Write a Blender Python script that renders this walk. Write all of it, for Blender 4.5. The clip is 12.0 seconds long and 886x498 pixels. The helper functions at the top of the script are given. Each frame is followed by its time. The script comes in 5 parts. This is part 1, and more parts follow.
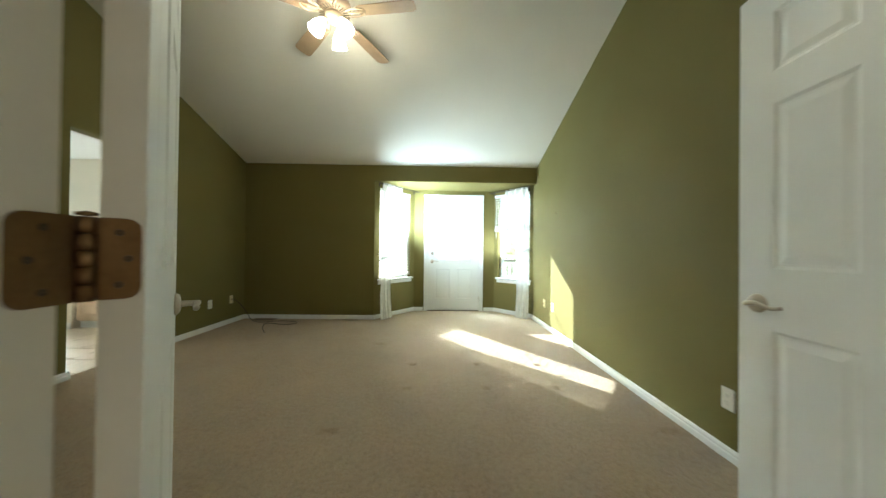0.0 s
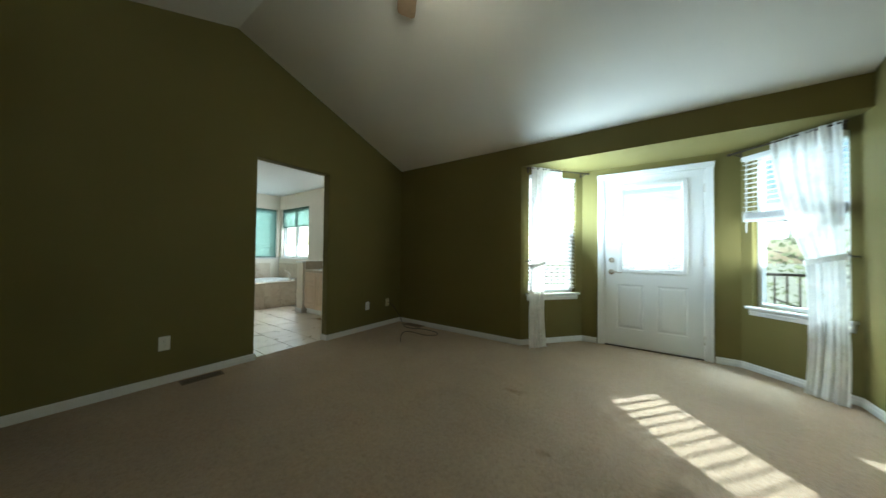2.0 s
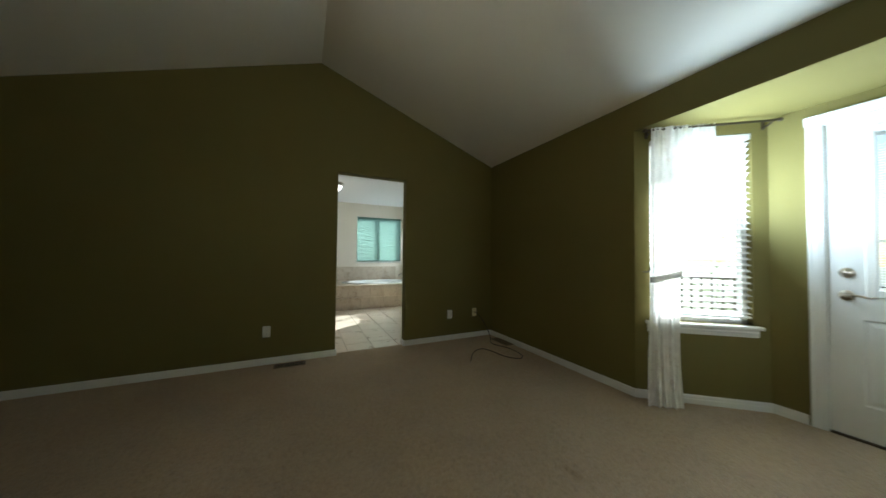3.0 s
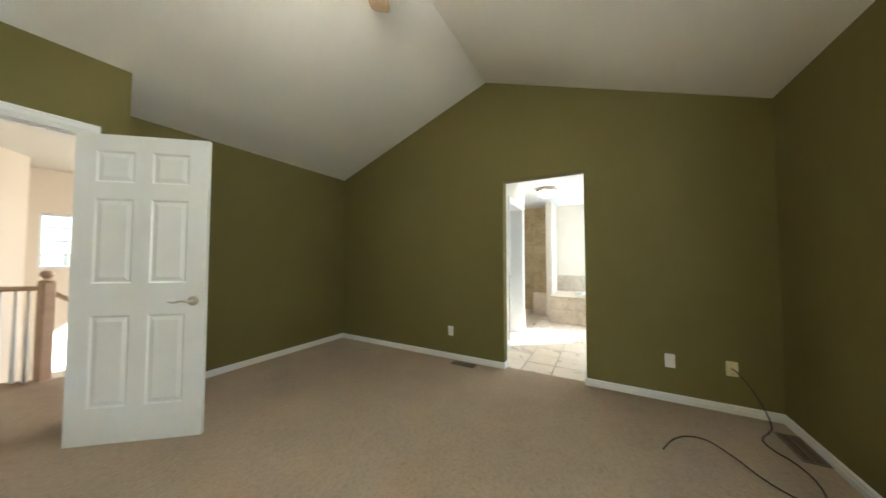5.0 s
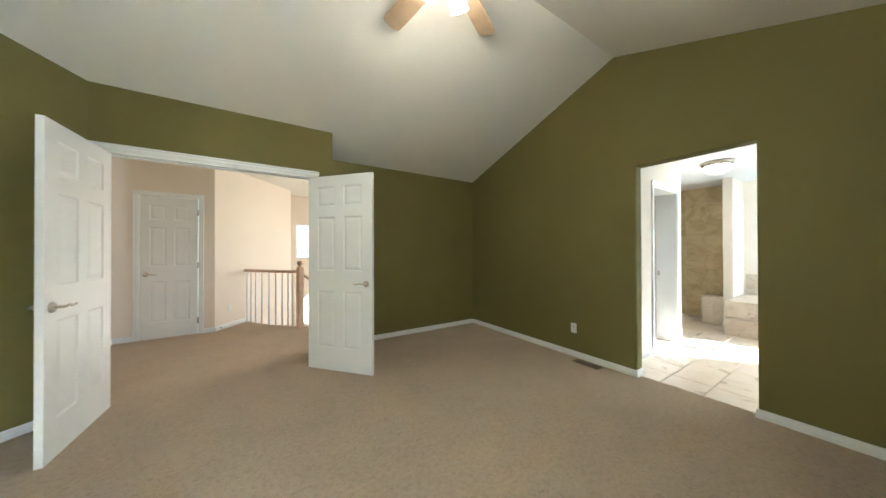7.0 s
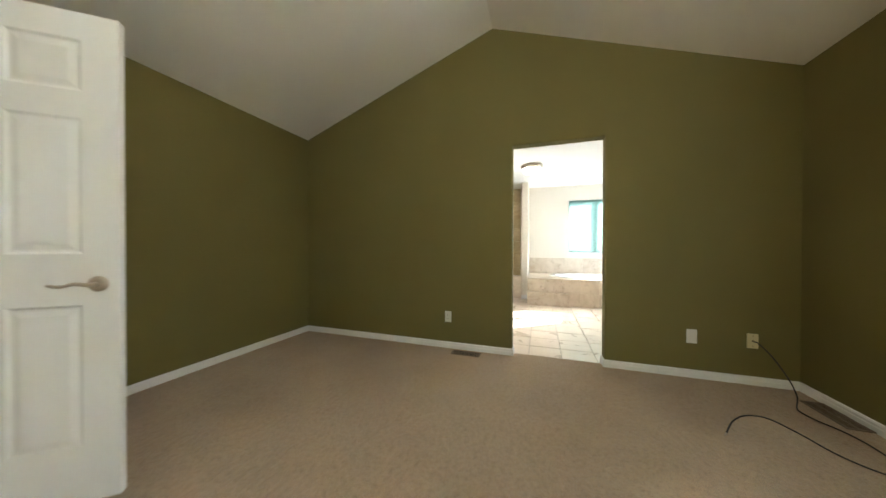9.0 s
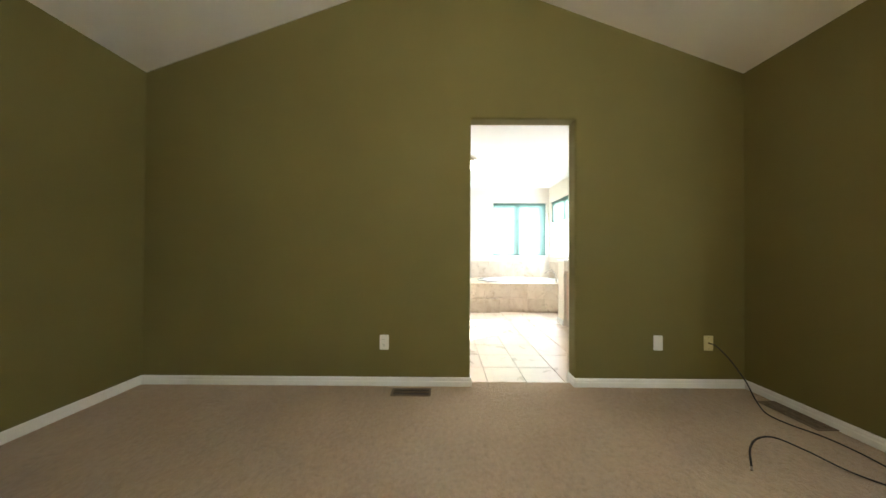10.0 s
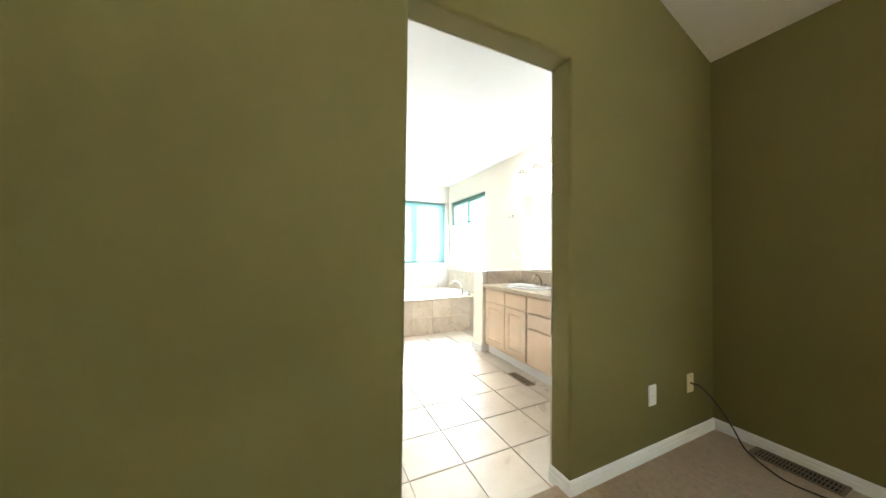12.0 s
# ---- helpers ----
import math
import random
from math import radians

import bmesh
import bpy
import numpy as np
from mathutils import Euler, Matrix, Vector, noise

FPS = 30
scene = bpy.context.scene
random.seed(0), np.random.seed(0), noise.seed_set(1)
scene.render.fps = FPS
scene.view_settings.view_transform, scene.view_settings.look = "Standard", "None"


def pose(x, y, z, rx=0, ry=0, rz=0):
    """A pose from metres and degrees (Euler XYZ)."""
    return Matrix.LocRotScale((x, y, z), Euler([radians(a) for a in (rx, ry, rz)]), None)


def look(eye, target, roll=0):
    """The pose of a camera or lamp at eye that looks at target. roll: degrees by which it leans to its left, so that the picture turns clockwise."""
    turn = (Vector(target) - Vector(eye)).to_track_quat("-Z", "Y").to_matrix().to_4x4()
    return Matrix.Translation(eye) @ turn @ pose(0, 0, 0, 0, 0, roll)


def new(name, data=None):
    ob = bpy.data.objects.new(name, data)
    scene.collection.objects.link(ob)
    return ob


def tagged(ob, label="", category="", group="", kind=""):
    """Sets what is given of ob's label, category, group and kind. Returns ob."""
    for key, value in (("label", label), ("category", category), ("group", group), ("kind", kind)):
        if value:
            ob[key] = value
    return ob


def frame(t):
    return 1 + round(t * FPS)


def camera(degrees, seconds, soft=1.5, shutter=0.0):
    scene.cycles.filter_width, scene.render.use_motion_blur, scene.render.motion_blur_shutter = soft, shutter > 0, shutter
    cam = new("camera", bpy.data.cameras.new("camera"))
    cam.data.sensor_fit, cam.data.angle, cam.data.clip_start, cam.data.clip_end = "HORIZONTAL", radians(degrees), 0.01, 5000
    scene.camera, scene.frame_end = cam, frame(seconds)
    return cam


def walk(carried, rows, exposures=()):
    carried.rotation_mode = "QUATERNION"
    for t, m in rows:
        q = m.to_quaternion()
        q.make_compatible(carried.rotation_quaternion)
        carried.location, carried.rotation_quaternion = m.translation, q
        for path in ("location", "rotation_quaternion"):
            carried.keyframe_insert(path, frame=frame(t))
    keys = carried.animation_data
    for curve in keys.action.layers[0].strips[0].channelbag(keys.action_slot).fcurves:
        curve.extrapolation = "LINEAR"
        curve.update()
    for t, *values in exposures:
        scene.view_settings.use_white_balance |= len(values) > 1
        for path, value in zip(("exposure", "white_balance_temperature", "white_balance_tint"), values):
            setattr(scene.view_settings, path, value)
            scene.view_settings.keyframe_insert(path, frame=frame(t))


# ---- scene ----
cam = camera(114.7, 12.0, soft=1.5, shutter=0.3)
PATH = [
    (0, (-0.018, -0.062, 1.101), (0.017, 1.937, 1.115), 0.7),
    (0.5, (-0.005, 0.241, 1.095), (-0.227, 2.229, 1.106), 0.5),
    (1, (0.026, 0.507, 1.115), (-0.47, 2.445, 1.133), 0.6),
    (1.5, (0.089, 0.754, 1.124), (-0.718, 2.584, 1.138), 0.8),
    (2, (0.192, 1.035, 1.113), (-0.959, 2.671, 1.146), 0.7),
    (2.5, (0.333, 1.465, 1.132), (-1.18, 2.772, 1.171), 0.7),
    (3, (0.381, 1.97, 1.141), (-1.416, 2.847, 1.189), 0.6),
    (3.5, (0.351, 2.382, 1.227), (-1.604, 2.802, 1.266), 0.7),
    (5.3, (-0.012, 3.384, 1.208), (-1.6, 2.172, 1.286), -0.0),
    (5.5, (-0.038, 3.455, 1.179), (-1.515, 2.108, 1.258), -0.0),
    (6, (-0.006, 3.596, 1.166), (-1.21, 2.0, 1.216), -0.1),
    (6.5, (0.089, 3.666, 1.272), (-0.928, 1.944, 1.289), -0.2),
    (8.5, (0.067, 2.879, 1.139), (-1.662, 1.873, 1.119), 0.2),
    (9, (-0.154, 2.56, 1.086), (-2.046, 1.912, 1.072), 0.1),
    (9.5, (-0.468, 2.305, 1.055), (-2.441, 1.981, 1.056), 0.2),
    (10, (-0.825, 2.099, 1.047), (-2.825, 2.089, 1.067), 0.3),
    (10.5, (-1.185, 1.953, 1.06), (-3.164, 2.244, 1.091), 0.4),
    (11, (-1.502, 1.888, 1.092), (-3.425, 2.436, 1.128), 0.5),
    (11.5, (-1.782, 1.917, 1.144), (-3.644, 2.645, 1.175), 0.4),
    (12, (-2.043, 2.002, 1.132), (-3.863, 2.83, 1.171), 0.6),
]
# the camera's own exposure drifts as it turns from the bright bay to the dim side
EXPOSURES = [(0, 2.52, 5700, -4), (0.8, 2.42, 5600, -8), (1.5, 1.95, 5450, -6), (2.5, 1.3, 5450, -2), (3.5, 1.55, 5950, 2), (5.3, 3.2, 5500, 7), (6.5, 3.2, 5500, 7),
             (8.5, 3.04, 5650, 7), (9.5, 3.28, 5950, 11), (12.0, 3.6, 5500, 7)]
walk(cam, [(t, look(eye, target, roll)) for t, eye, target, roll in PATH], EXPOSURES)

# ---- daylight: low sun beyond the bay, clear bright sky ----
SUN_DIR = Vector((-0.61, 0.79, 0.515)).normalized()      # towards the sun
world = bpy.data.worlds.new("sky_world")
scene.world = world
world.use_nodes = True
wn = world.node_tree.nodes
sky = wn.new("ShaderNodeTexSky")
sky.sky_type = "NISHITA"
sky.sun_disc = False
sky.sun_elevation = math.asin(SUN_DIR.z)
sky.sun_rotation = math.atan2(SUN_DIR.x, SUN_DIR.y)
world.node_tree.links.new(sky.outputs[0], wn["Background"].inputs[0])
wn["Background"].inputs[1].default_value = 0.06


def lamp(name, kind, energy, colour, m, **more):
    data = bpy.data.lights.new(name, kind)
    data.energy, data.color = energy, colour
    ob = new(name, data)
    ob.matrix_world = m
    return ob, data


sun_ob, sun_data = lamp("sun", "SUN", 5.0, (1.0, 0.985, 0.955), look((0, 0, 0), -SUN_DIR))
sun_data.angle = radians(0.42)


def area_lamp(name, centre, inward, width, height, energy, colour=(0.80, 0.91, 1.0)):
    """An area lamp at or near an opening, for sky light or added fill."""
    ob, data = lamp(name, "AREA", energy, colour, look(centre, Vector(centre) + Vector(inward)))
    data.shape, data.size, data.size_y = "RECTANGLE", width, height
    return ob


# openings of the bay, the bathroom and the hall
# unseen lamps stand in for sun off the left blind and sky at panes
area_lamp("daylight_bay_left", (-0.60, 4.61, 1.62), (0.80, 0.30, 0.52), 0.40, 0.60, 11)
area_lamp("daylight_door", (0.15, 6.60, 2.85), (0, -0.78, -0.62), 1.2, 0.6, 16)
area_lamp("daylight_bay_right", (1.58, 5.20, 2.55), (-0.7, -0.7, -0.75), 0.7, 0.5, 42)
# added fill inside the right window, turned up at ceiling and door wall
area_lamp("bay_up_fill", (1.22, 4.80, 1.20), (-0.55, 0.40, 0.73), 0.40, 0.50, 2.2, (0.95, 0.97, 1.0))
area_lamp("daylight_bath_far", (-7.045, 3.73, 1.54), (1, 0, -0.05), 1.08, 1.05, 1.7)
area_lamp("daylight_bath_side", (-6.3, 4.435, 1.36), (0, -1, -0.1), 1.08, 0.62, 3.3, (0.93, 0.96, 1.0))
# warm lamp added in an assumed, unseen stairwell opening to light the landing
area_lamp("landing_fill", (-3.42, -1.75, 1.5), (1, -0.08, -0.05), 1.7, 1.4, 9.5, (1.0, 0.82, 0.65))
# the lit shades of the fan, the vanity and the bathroom dome
for name, at, watts in (("fan_bulb", (-0.87, 2.34, 2.76), 0.5), ("fan_bulb", (-0.98, 2.145, 2.76), 0.5), ("fan_bulb", (-0.76, 2.145, 2.76), 0.5), ("dome_bulb", (-5.07, 2.42, 2.20), 0.8), ("vanity_bulb", (-4.52, 4.20, 1.92), 0.35)):
    b_ob, b_data = lamp(name, "POINT", watts, (1.0, 0.84, 0.64), pose(*at))
    b_data.shadow_soft_size = 0.05

# ---- materials ----
def material(name, colour, rough=0.6, metal=0.0, vary=0.12, scale=6.0, fine=180.0, bump=0.15, bump_size=0.001, spec=0.5,
             tint=None, coat=0.0, transmission=0.0, per_piece=0.0):
    """A procedural surface: base colour with broad and fine variation, roughness that follows it, and fine relief."""
    mat = bpy.data.materials.new(name)
    mat.use_nodes = True
    nt = mat.node_tree
    n, l = nt.nodes, nt.links
    b = n["Principled BSDF"]
    b.inputs["Roughness"].default_value = rough
    b.inputs["Metallic"].default_value = metal
    b.inputs["Specular IOR Level"].default_value = spec
    b.inputs["Coat Weight"].default_value = coat
    b.inputs["Transmission Weight"].default_value = transmission
    tc = n.new("ShaderNodeTexCoord")
    wide = n.new("ShaderNodeTexNoise")
    wide.inputs["Scale"].default_value = scale
    wide.inputs["Detail"].default_value = 4
    tiny = n.new("ShaderNodeTexNoise")
    tiny.inputs["Scale"].default_value = fine
    tiny.inputs["Detail"].default_value = 3
    for t in (wide, tiny):
        l.new(tc.outputs["Object"], t.inputs["Vector"])
    mix = n.new("ShaderNodeMix")
    mix.data_type = "RGBA"
    tint = tint or tuple(c * (1 - 1.6 * vary) for c in colour)
    mix.inputs["A"].default_value = (*colour, 1)
    mix.inputs["B"].default_value = (*tint, 1)
    both = n.new("ShaderNodeMath")
    both.operation = "MULTIPLY_ADD"
    l.new(tiny.outputs["Fac"], both.inputs[0])
    both.inputs[1].default_value = 0.45
    shift = n.new("ShaderNodeMath")
    shift.operation = "SUBTRACT"
    l.new(wide.outputs["Fac"], shift.inputs[0])
    shift.inputs[1].default_value = 0.22
    l.new(shift.outputs[0], both.inputs[2])
    fac = both
    if per_piece:
        info = n.new("ShaderNodeObjectInfo")
        add = n.new("ShaderNodeMath")
        add.operation = "MULTIPLY_ADD"
        l.new(info.outputs["Random"], add.inputs[0])
        add.inputs[1].default_value = per_piece
        l.new(both.outputs[0], add.inputs[2])
        fac = add
    l.new(fac.outputs[0], mix.inputs["Factor"])
    l.new(mix.outputs["Result"], b.inputs["Base Color"])
    rr = n.new("ShaderNodeMapRange")
    rr.inputs["To Min"].default_value = max(0.02, rough * 0.85)
    rr.inputs["To Max"].default_value = min(1.0, rough * 1.15)
    l.new(wide.outputs["Fac"], rr.inputs["Value"])
    l.new(rr.outputs[0], b.inputs["Roughness"])
    if bump:
        bm_ = n.new("ShaderNodeBump")
        bm_.inputs["Strength"].default_value = bump
        bm_.inputs["Distance"].default_value = bump_size
        l.new(tiny.outputs["Fac"], bm_.inputs["Height"])
        l.new(bm_.outputs["Normal"], b.inputs["Normal"])
    return mat


def glow(name, colour, strength):
    mat = bpy.data.materials.new(name)
    mat.use_nodes = True
    b = mat.node_tree.nodes["Principled BSDF"]
    b.inputs["Base Color"].default_value = (0.9, 0.9, 0.88, 1)
    b.inputs["Roughness"].default_value = 0.3
    b.inputs["Emission Color"].default_value = (*colour, 1)
    b.inputs["Emission Strength"].default_value = strength
    return mat


def see_through(name, colour, solid, pattern=0.0, sprigs=None, through_light=0.5):
    """Thin cloth that lets light and sight through: fabric over clear."""
    mat = bpy.data.materials.new(name)
    mat.use_nodes = True
    n, l = mat.node_tree.nodes, mat.node_tree.links
    n.remove(n["Principled BSDF"])
    out = n["Material Output"]
    diff, trans, clear = n.new("ShaderNodeBsdfDiffuse"), n.new("ShaderNodeBsdfTranslucent"), n.new("ShaderNodeBsdfTransparent")
    for s in (diff, trans):
        s.inputs["Color"].default_value = (*colour, 1)
    half, mix = n.new("ShaderNodeMixShader"), n.new("ShaderNodeMixShader")
    half.inputs[0].default_value = through_light
    l.new(diff.outputs[0], half.inputs[1]), l.new(trans.outputs[0], half.inputs[2])
    l.new(clear.outputs[0], mix.inputs[1]), l.new(half.outputs[0], mix.inputs[2])
    tc = n.new("ShaderNodeTexCoord")
    weave = n.new("ShaderNodeTexNoise")
    weave.inputs["Scale"].default_value = 14.0
    weave.inputs["Detail"].default_value = 6
    l.new(tc.outputs["Object"], weave.inputs["Vector"])
    rng = n.new("ShaderNodeMapRange")
    rng.inputs["From Min"].default_value, rng.inputs["From Max"].default_value = 0.35, 0.7
    rng.inputs["To Min"].default_value, rng.inputs["To Max"].default_value = solid - pattern, min(1, solid + pattern)
    l.new(weave.outputs["Fac"], rng.inputs["Value"])
    cover = rng
    if sprigs:
        # small embroidered sprigs, scattered, denser than the ground cloth
        warp, cell, near, top = n.new("ShaderNodeTexNoise"), n.new("ShaderNodeTexVoronoi"), n.new("ShaderNodeMapRange"), n.new("ShaderNodeMath")
        bent = n.new("ShaderNodeVectorMath")
        bent.operation = "MULTIPLY_ADD"
        warp.inputs["Scale"].default_value, warp.inputs["Detail"].default_value = 30.0, 3
        bent.inputs[1].default_value = (0.05, 0.02, 0.07)
        l.new(tc.outputs["Object"], warp.inputs["Vector"])
        l.new(warp.outputs["Color"], bent.inputs[0]), l.new(tc.outputs["Object"], bent.inputs[2])
        cell.inputs["Scale"].default_value = 13.0
        l.new(bent.outputs[0], cell.inputs["Vector"])
        near.inputs["From Min"].default_value, near.inputs["From Max"].default_value = 0.14, 0.26
        near.inputs["To Min"].default_value, near.inputs["To Max"].default_value = 1.0, 0.0
        l.new(cell.outputs["Distance"], near.inputs["Value"])
        top.operation = "MAXIMUM"
        l.new(near.outputs[0], top.inputs[0]), l.new(rng.outputs[0], top.inputs[1])
        tint = n.new("ShaderNodeMix")
        tint.data_type = "RGBA"
        tint.inputs["A"].default_value, tint.inputs["B"].default_value = (*colour, 1), (*sprigs, 1)
        l.new(near.outputs[0], tint.inputs["Factor"])
        for s in (diff, trans):
            l.new(tint.outputs["Result"], s.inputs["Color"])
        cover = top
    l.new(cover.outputs[0], mix.inputs[0])
    l.new(mix.outputs[0], out.inputs["Surface"])
    return mat


def glass(name):
    mat = bpy.data.materials.new(name)
    mat.use_nodes = True
    b = mat.node_tree.nodes["Principled BSDF"]
    b.inputs["Base Color"].default_value = (0.97, 1.0, 0.99, 1)
    b.inputs["Roughness"].default_value = 0.0
    b.inputs["Transmission Weight"].default_value = 1.0
    b.inputs["IOR"].default_value = 1.45
    return mat


def carpet_pile():
    """Cut pile: tufts with shade painted into the gaps, loose lighter ends, faint tracks of wear."""
    mat = bpy.data.materials.new("beige_carpet")
    mat.use_nodes = True
    n, l = mat.node_tree.nodes, mat.node_tree.links
    b = n["Principled BSDF"]
    b.inputs["Roughness"].default_value = 1.0
    b.inputs["Specular IOR Level"].default_value = 0.05
    b.inputs["Sheen Weight"].default_value = 0.25
    tc = n.new("ShaderNodeTexCoord")

    def tex(scale, detail, rough=0.6):
        t = n.new("ShaderNodeTexNoise")
        t.inputs["Scale"].default_value, t.inputs["Detail"].default_value, t.inputs["Roughness"].default_value = scale, detail, rough
        l.new(tc.outputs["Object"], t.inputs["Vector"])
        return t
    tuft, clump, wear = tex(150, 3, 0.7), tex(42, 3, 0.6), tex(1.6, 5)
    add = n.new("ShaderNodeMath")
    add.operation = "MULTIPLY_ADD"
    l.new(clump.outputs["Fac"], add.inputs[0])
    add.inputs[1].default_value = 0.70
    l.new(tuft.outputs["Fac"], add.inputs[2])
    ramp = n.new("ShaderNodeValToRGB")
    ramp.color_ramp.elements[0].position, ramp.color_ramp.elements[0].color = 0.52, (0.25, 0.178, 0.108, 1)
    ramp.color_ramp.elements[1].position, ramp.color_ramp.elements[1].color = 1.06, (0.52, 0.39, 0.25, 1)
    mid = ramp.color_ramp.elements.new(0.78)
    mid.color = (0.44, 0.327, 0.208, 1)
    l.new(add.outputs[0], ramp.inputs["Fac"])
    mix = n.new("ShaderNodeMix")
    mix.data_type, mix.blend_type = "RGBA", "MULTIPLY"
    mix.inputs["Factor"].default_value = 1.0
    tone = n.new("ShaderNodeMapRange")
    tone.inputs["From Min"].default_value, tone.inputs["From Max"].default_value = 0.3, 0.7
    tone.inputs["To Min"].default_value, tone.inputs["To Max"].default_value = 0.88, 1.08
    l.new(wear.outputs["Fac"], tone.inputs["Value"])
    l.new(ramp.outputs["Color"], mix.inputs["A"])
    l.new(tone.outputs[0], mix.inputs["B"])
    l.new(mix.outputs["Result"], b.inputs["Base Color"])
    bump = n.new("ShaderNodeBump")
    bump.inputs["Strength"].default_value, bump.inputs["Distance"].default_value = 1.0, 0.012
    l.new(add.outputs[0], bump.inputs["Height"])
    l.new(bump.outputs["Normal"], b.inputs["Normal"])
    return mat


def travertine(name, light, mid, dark, rough, scale, per_piece=0.0, stains=0.7):
    """Cloudy stone: drifting bands, brown stains of uneven outline, fine pores; each piece cut from another place."""
    mat = bpy.data.materials.new(name)
    mat.use_nodes = True
    n, l = mat.node_tree.nodes, mat.node_tree.links
    b = n["Principled BSDF"]
    tc, info, shift = n.new("ShaderNodeTexCoord"), n.new("ShaderNodeObjectInfo"), n.new("ShaderNodeVectorMath")
    shift.operation = "MULTIPLY_ADD"
    l.new(info.outputs["Random"], shift.inputs[0])
    shift.inputs[1].default_value = (17.0, 23.0, 31.0)
    l.new(tc.outputs["Object"], shift.inputs[2])

    def tex(size, detail, rough_, warp):
        t = n.new("ShaderNodeTexNoise")
        t.inputs["Scale"].default_value, t.inputs["Detail"].default_value = size, detail
        t.inputs["Roughness"].default_value, t.inputs["Distortion"].default_value = rough_, warp
        l.new(shift.outputs[0], t.inputs["Vector"])
        return t
    cloud, stain, pore = tex(scale, 6, 0.6, 1.4), tex(scale * 1.7, 7, 0.65, 2.2), tex(90, 3, 0.6, 0.0)
    ramp = n.new("ShaderNodeValToRGB")
    ramp.color_ramp.elements[0].position, ramp.color_ramp.elements[0].color = 0.36, (*mid, 1)
    ramp.color_ramp.elements[1].position, ramp.color_ramp.elements[1].color = 0.60, (*light, 1)
    l.new(cloud.outputs["Fac"], ramp.inputs["Fac"])
    edge = n.new("ShaderNodeMapRange")
    edge.inputs["From Min"].default_value, edge.inputs["From Max"].default_value = 0.53, 0.68
    edge.inputs["To Max"].default_value = stains
    l.new(stain.outputs["Fac"], edge.inputs["Value"])
    mix = n.new("ShaderNodeMix")
    mix.data_type = "RGBA"
    mix.inputs["B"].default_value = (*dark, 1)
    l.new(ramp.outputs["Color"], mix.inputs["A"]), l.new(edge.outputs[0], mix.inputs["Factor"])
    tone = n.new("ShaderNodeMapRange")
    tone.inputs["To Min"].default_value, tone.inputs["To Max"].default_value = 1.0 - per_piece, 1.0
    l.new(info.outputs["Random"], tone.inputs["Value"])
    mul = n.new("ShaderNodeMix")
    mul.data_type, mul.blend_type = "RGBA", "MULTIPLY"
    mul.inputs["Factor"].default_value = 1.0
    l.new(mix.outputs["Result"], mul.inputs["A"]), l.new(tone.outputs[0], mul.inputs["B"])
    l.new(mul.outputs["Result"], b.inputs["Base Color"])
    gloss = n.new("ShaderNodeMapRange")
    gloss.inputs["To Min"].default_value, gloss.inputs["To Max"].default_value = rough * 0.75, rough * 1.35
    l.new(cloud.outputs["Fac"], gloss.inputs["Value"]), l.new(gloss.outputs[0], b.inputs["Roughness"])
    bump = n.new("ShaderNodeBump")
    bump.inputs["Strength"].default_value, bump.inputs["Distance"].default_value = 0.12, 0.001
    l.new(pore.outputs["Fac"], bump.inputs["Height"]), l.new(bump.outputs["Normal"], b.inputs["Normal"])
    return mat


def leaf(name):
    """Leaves that glow a little when the sun stands behind them."""
    mat = bpy.data.materials.new(name)
    mat.use_nodes = True
    n, l = mat.node_tree.nodes, mat.node_tree.links
    n.remove(n["Principled BSDF"])
    diff, trans, mix = n.new("ShaderNodeBsdfDiffuse"), n.new("ShaderNodeBsdfTranslucent"), n.new("ShaderNodeMixShader")
    geo, ramp = n.new("ShaderNodeNewGeometry"), n.new("ShaderNodeValToRGB")
    ramp.color_ramp.elements[0].color, ramp.color_ramp.elements[1].color = (0.10, 0.13, 0.055, 1), (0.20, 0.235, 0.12, 1)
    l.new(geo.outputs["Random Per Island"], ramp.inputs["Fac"])
    l.new(ramp.outputs["Color"], diff.inputs["Color"])
    trans.inputs["Color"].default_value = (0.42, 0.45, 0.27, 1)
    mix.inputs[0].default_value = 0.5
    l.new(diff.outputs[0], mix.inputs[1]), l.new(trans.outputs[0], mix.inputs[2])
    l.new(mix.outputs[0], n["Material Output"].inputs["Surface"])
    return mat


M_GREEN = material("olive_wall_paint", (0.176, 0.150, 0.047), 0.72, vary=0.06, scale=1.6, fine=260, bump=0.35, bump_size=0.0008, spec=0.2)
M_CEIL = material("ceiling_paint", (0.78, 0.75, 0.67), 0.85, vary=0.04, scale=1.2, fine=150, bump=0.5, bump_size=0.0012, spec=0.2)
M_CREAM = material("cream_wall_paint", (0.78, 0.69, 0.57), 0.7, vary=0.04, scale=1.5, fine=220, bump=0.25, spec=0.25)
M_TAN = material("tan_wall_paint", (0.46, 0.36, 0.20), 0.7, vary=0.06, scale=1.5, fine=220, bump=0.25, spec=0.25)
M_BATHWALL = material("bath_wall_paint", (0.78, 0.715, 0.61), 0.65, vary=0.04, scale=1.5, fine=220, bump=0.25, spec=0.25)
M_WHITE = material("white_trim_paint", (0.80, 0.80, 0.77), 0.35, vary=0.04, scale=4, fine=90, bump=0.08)
M_CARPET = carpet_pile()
M_TILE = travertine("travertine_tile", (0.70, 0.60, 0.47), (0.645, 0.54, 0.41), (0.50, 0.39, 0.28), 0.28, 2.6, 0.07, 0.14)
M_GROUT = material("tile_grout", (0.52, 0.45, 0.36), 0.9, vary=0.12, scale=9, fine=200, bump=0.4)
M_STONE = travertine("travertine_slab", (0.66, 0.57, 0.45), (0.55, 0.45, 0.33), (0.38, 0.29, 0.20), 0.38, 2.8, 0.12)
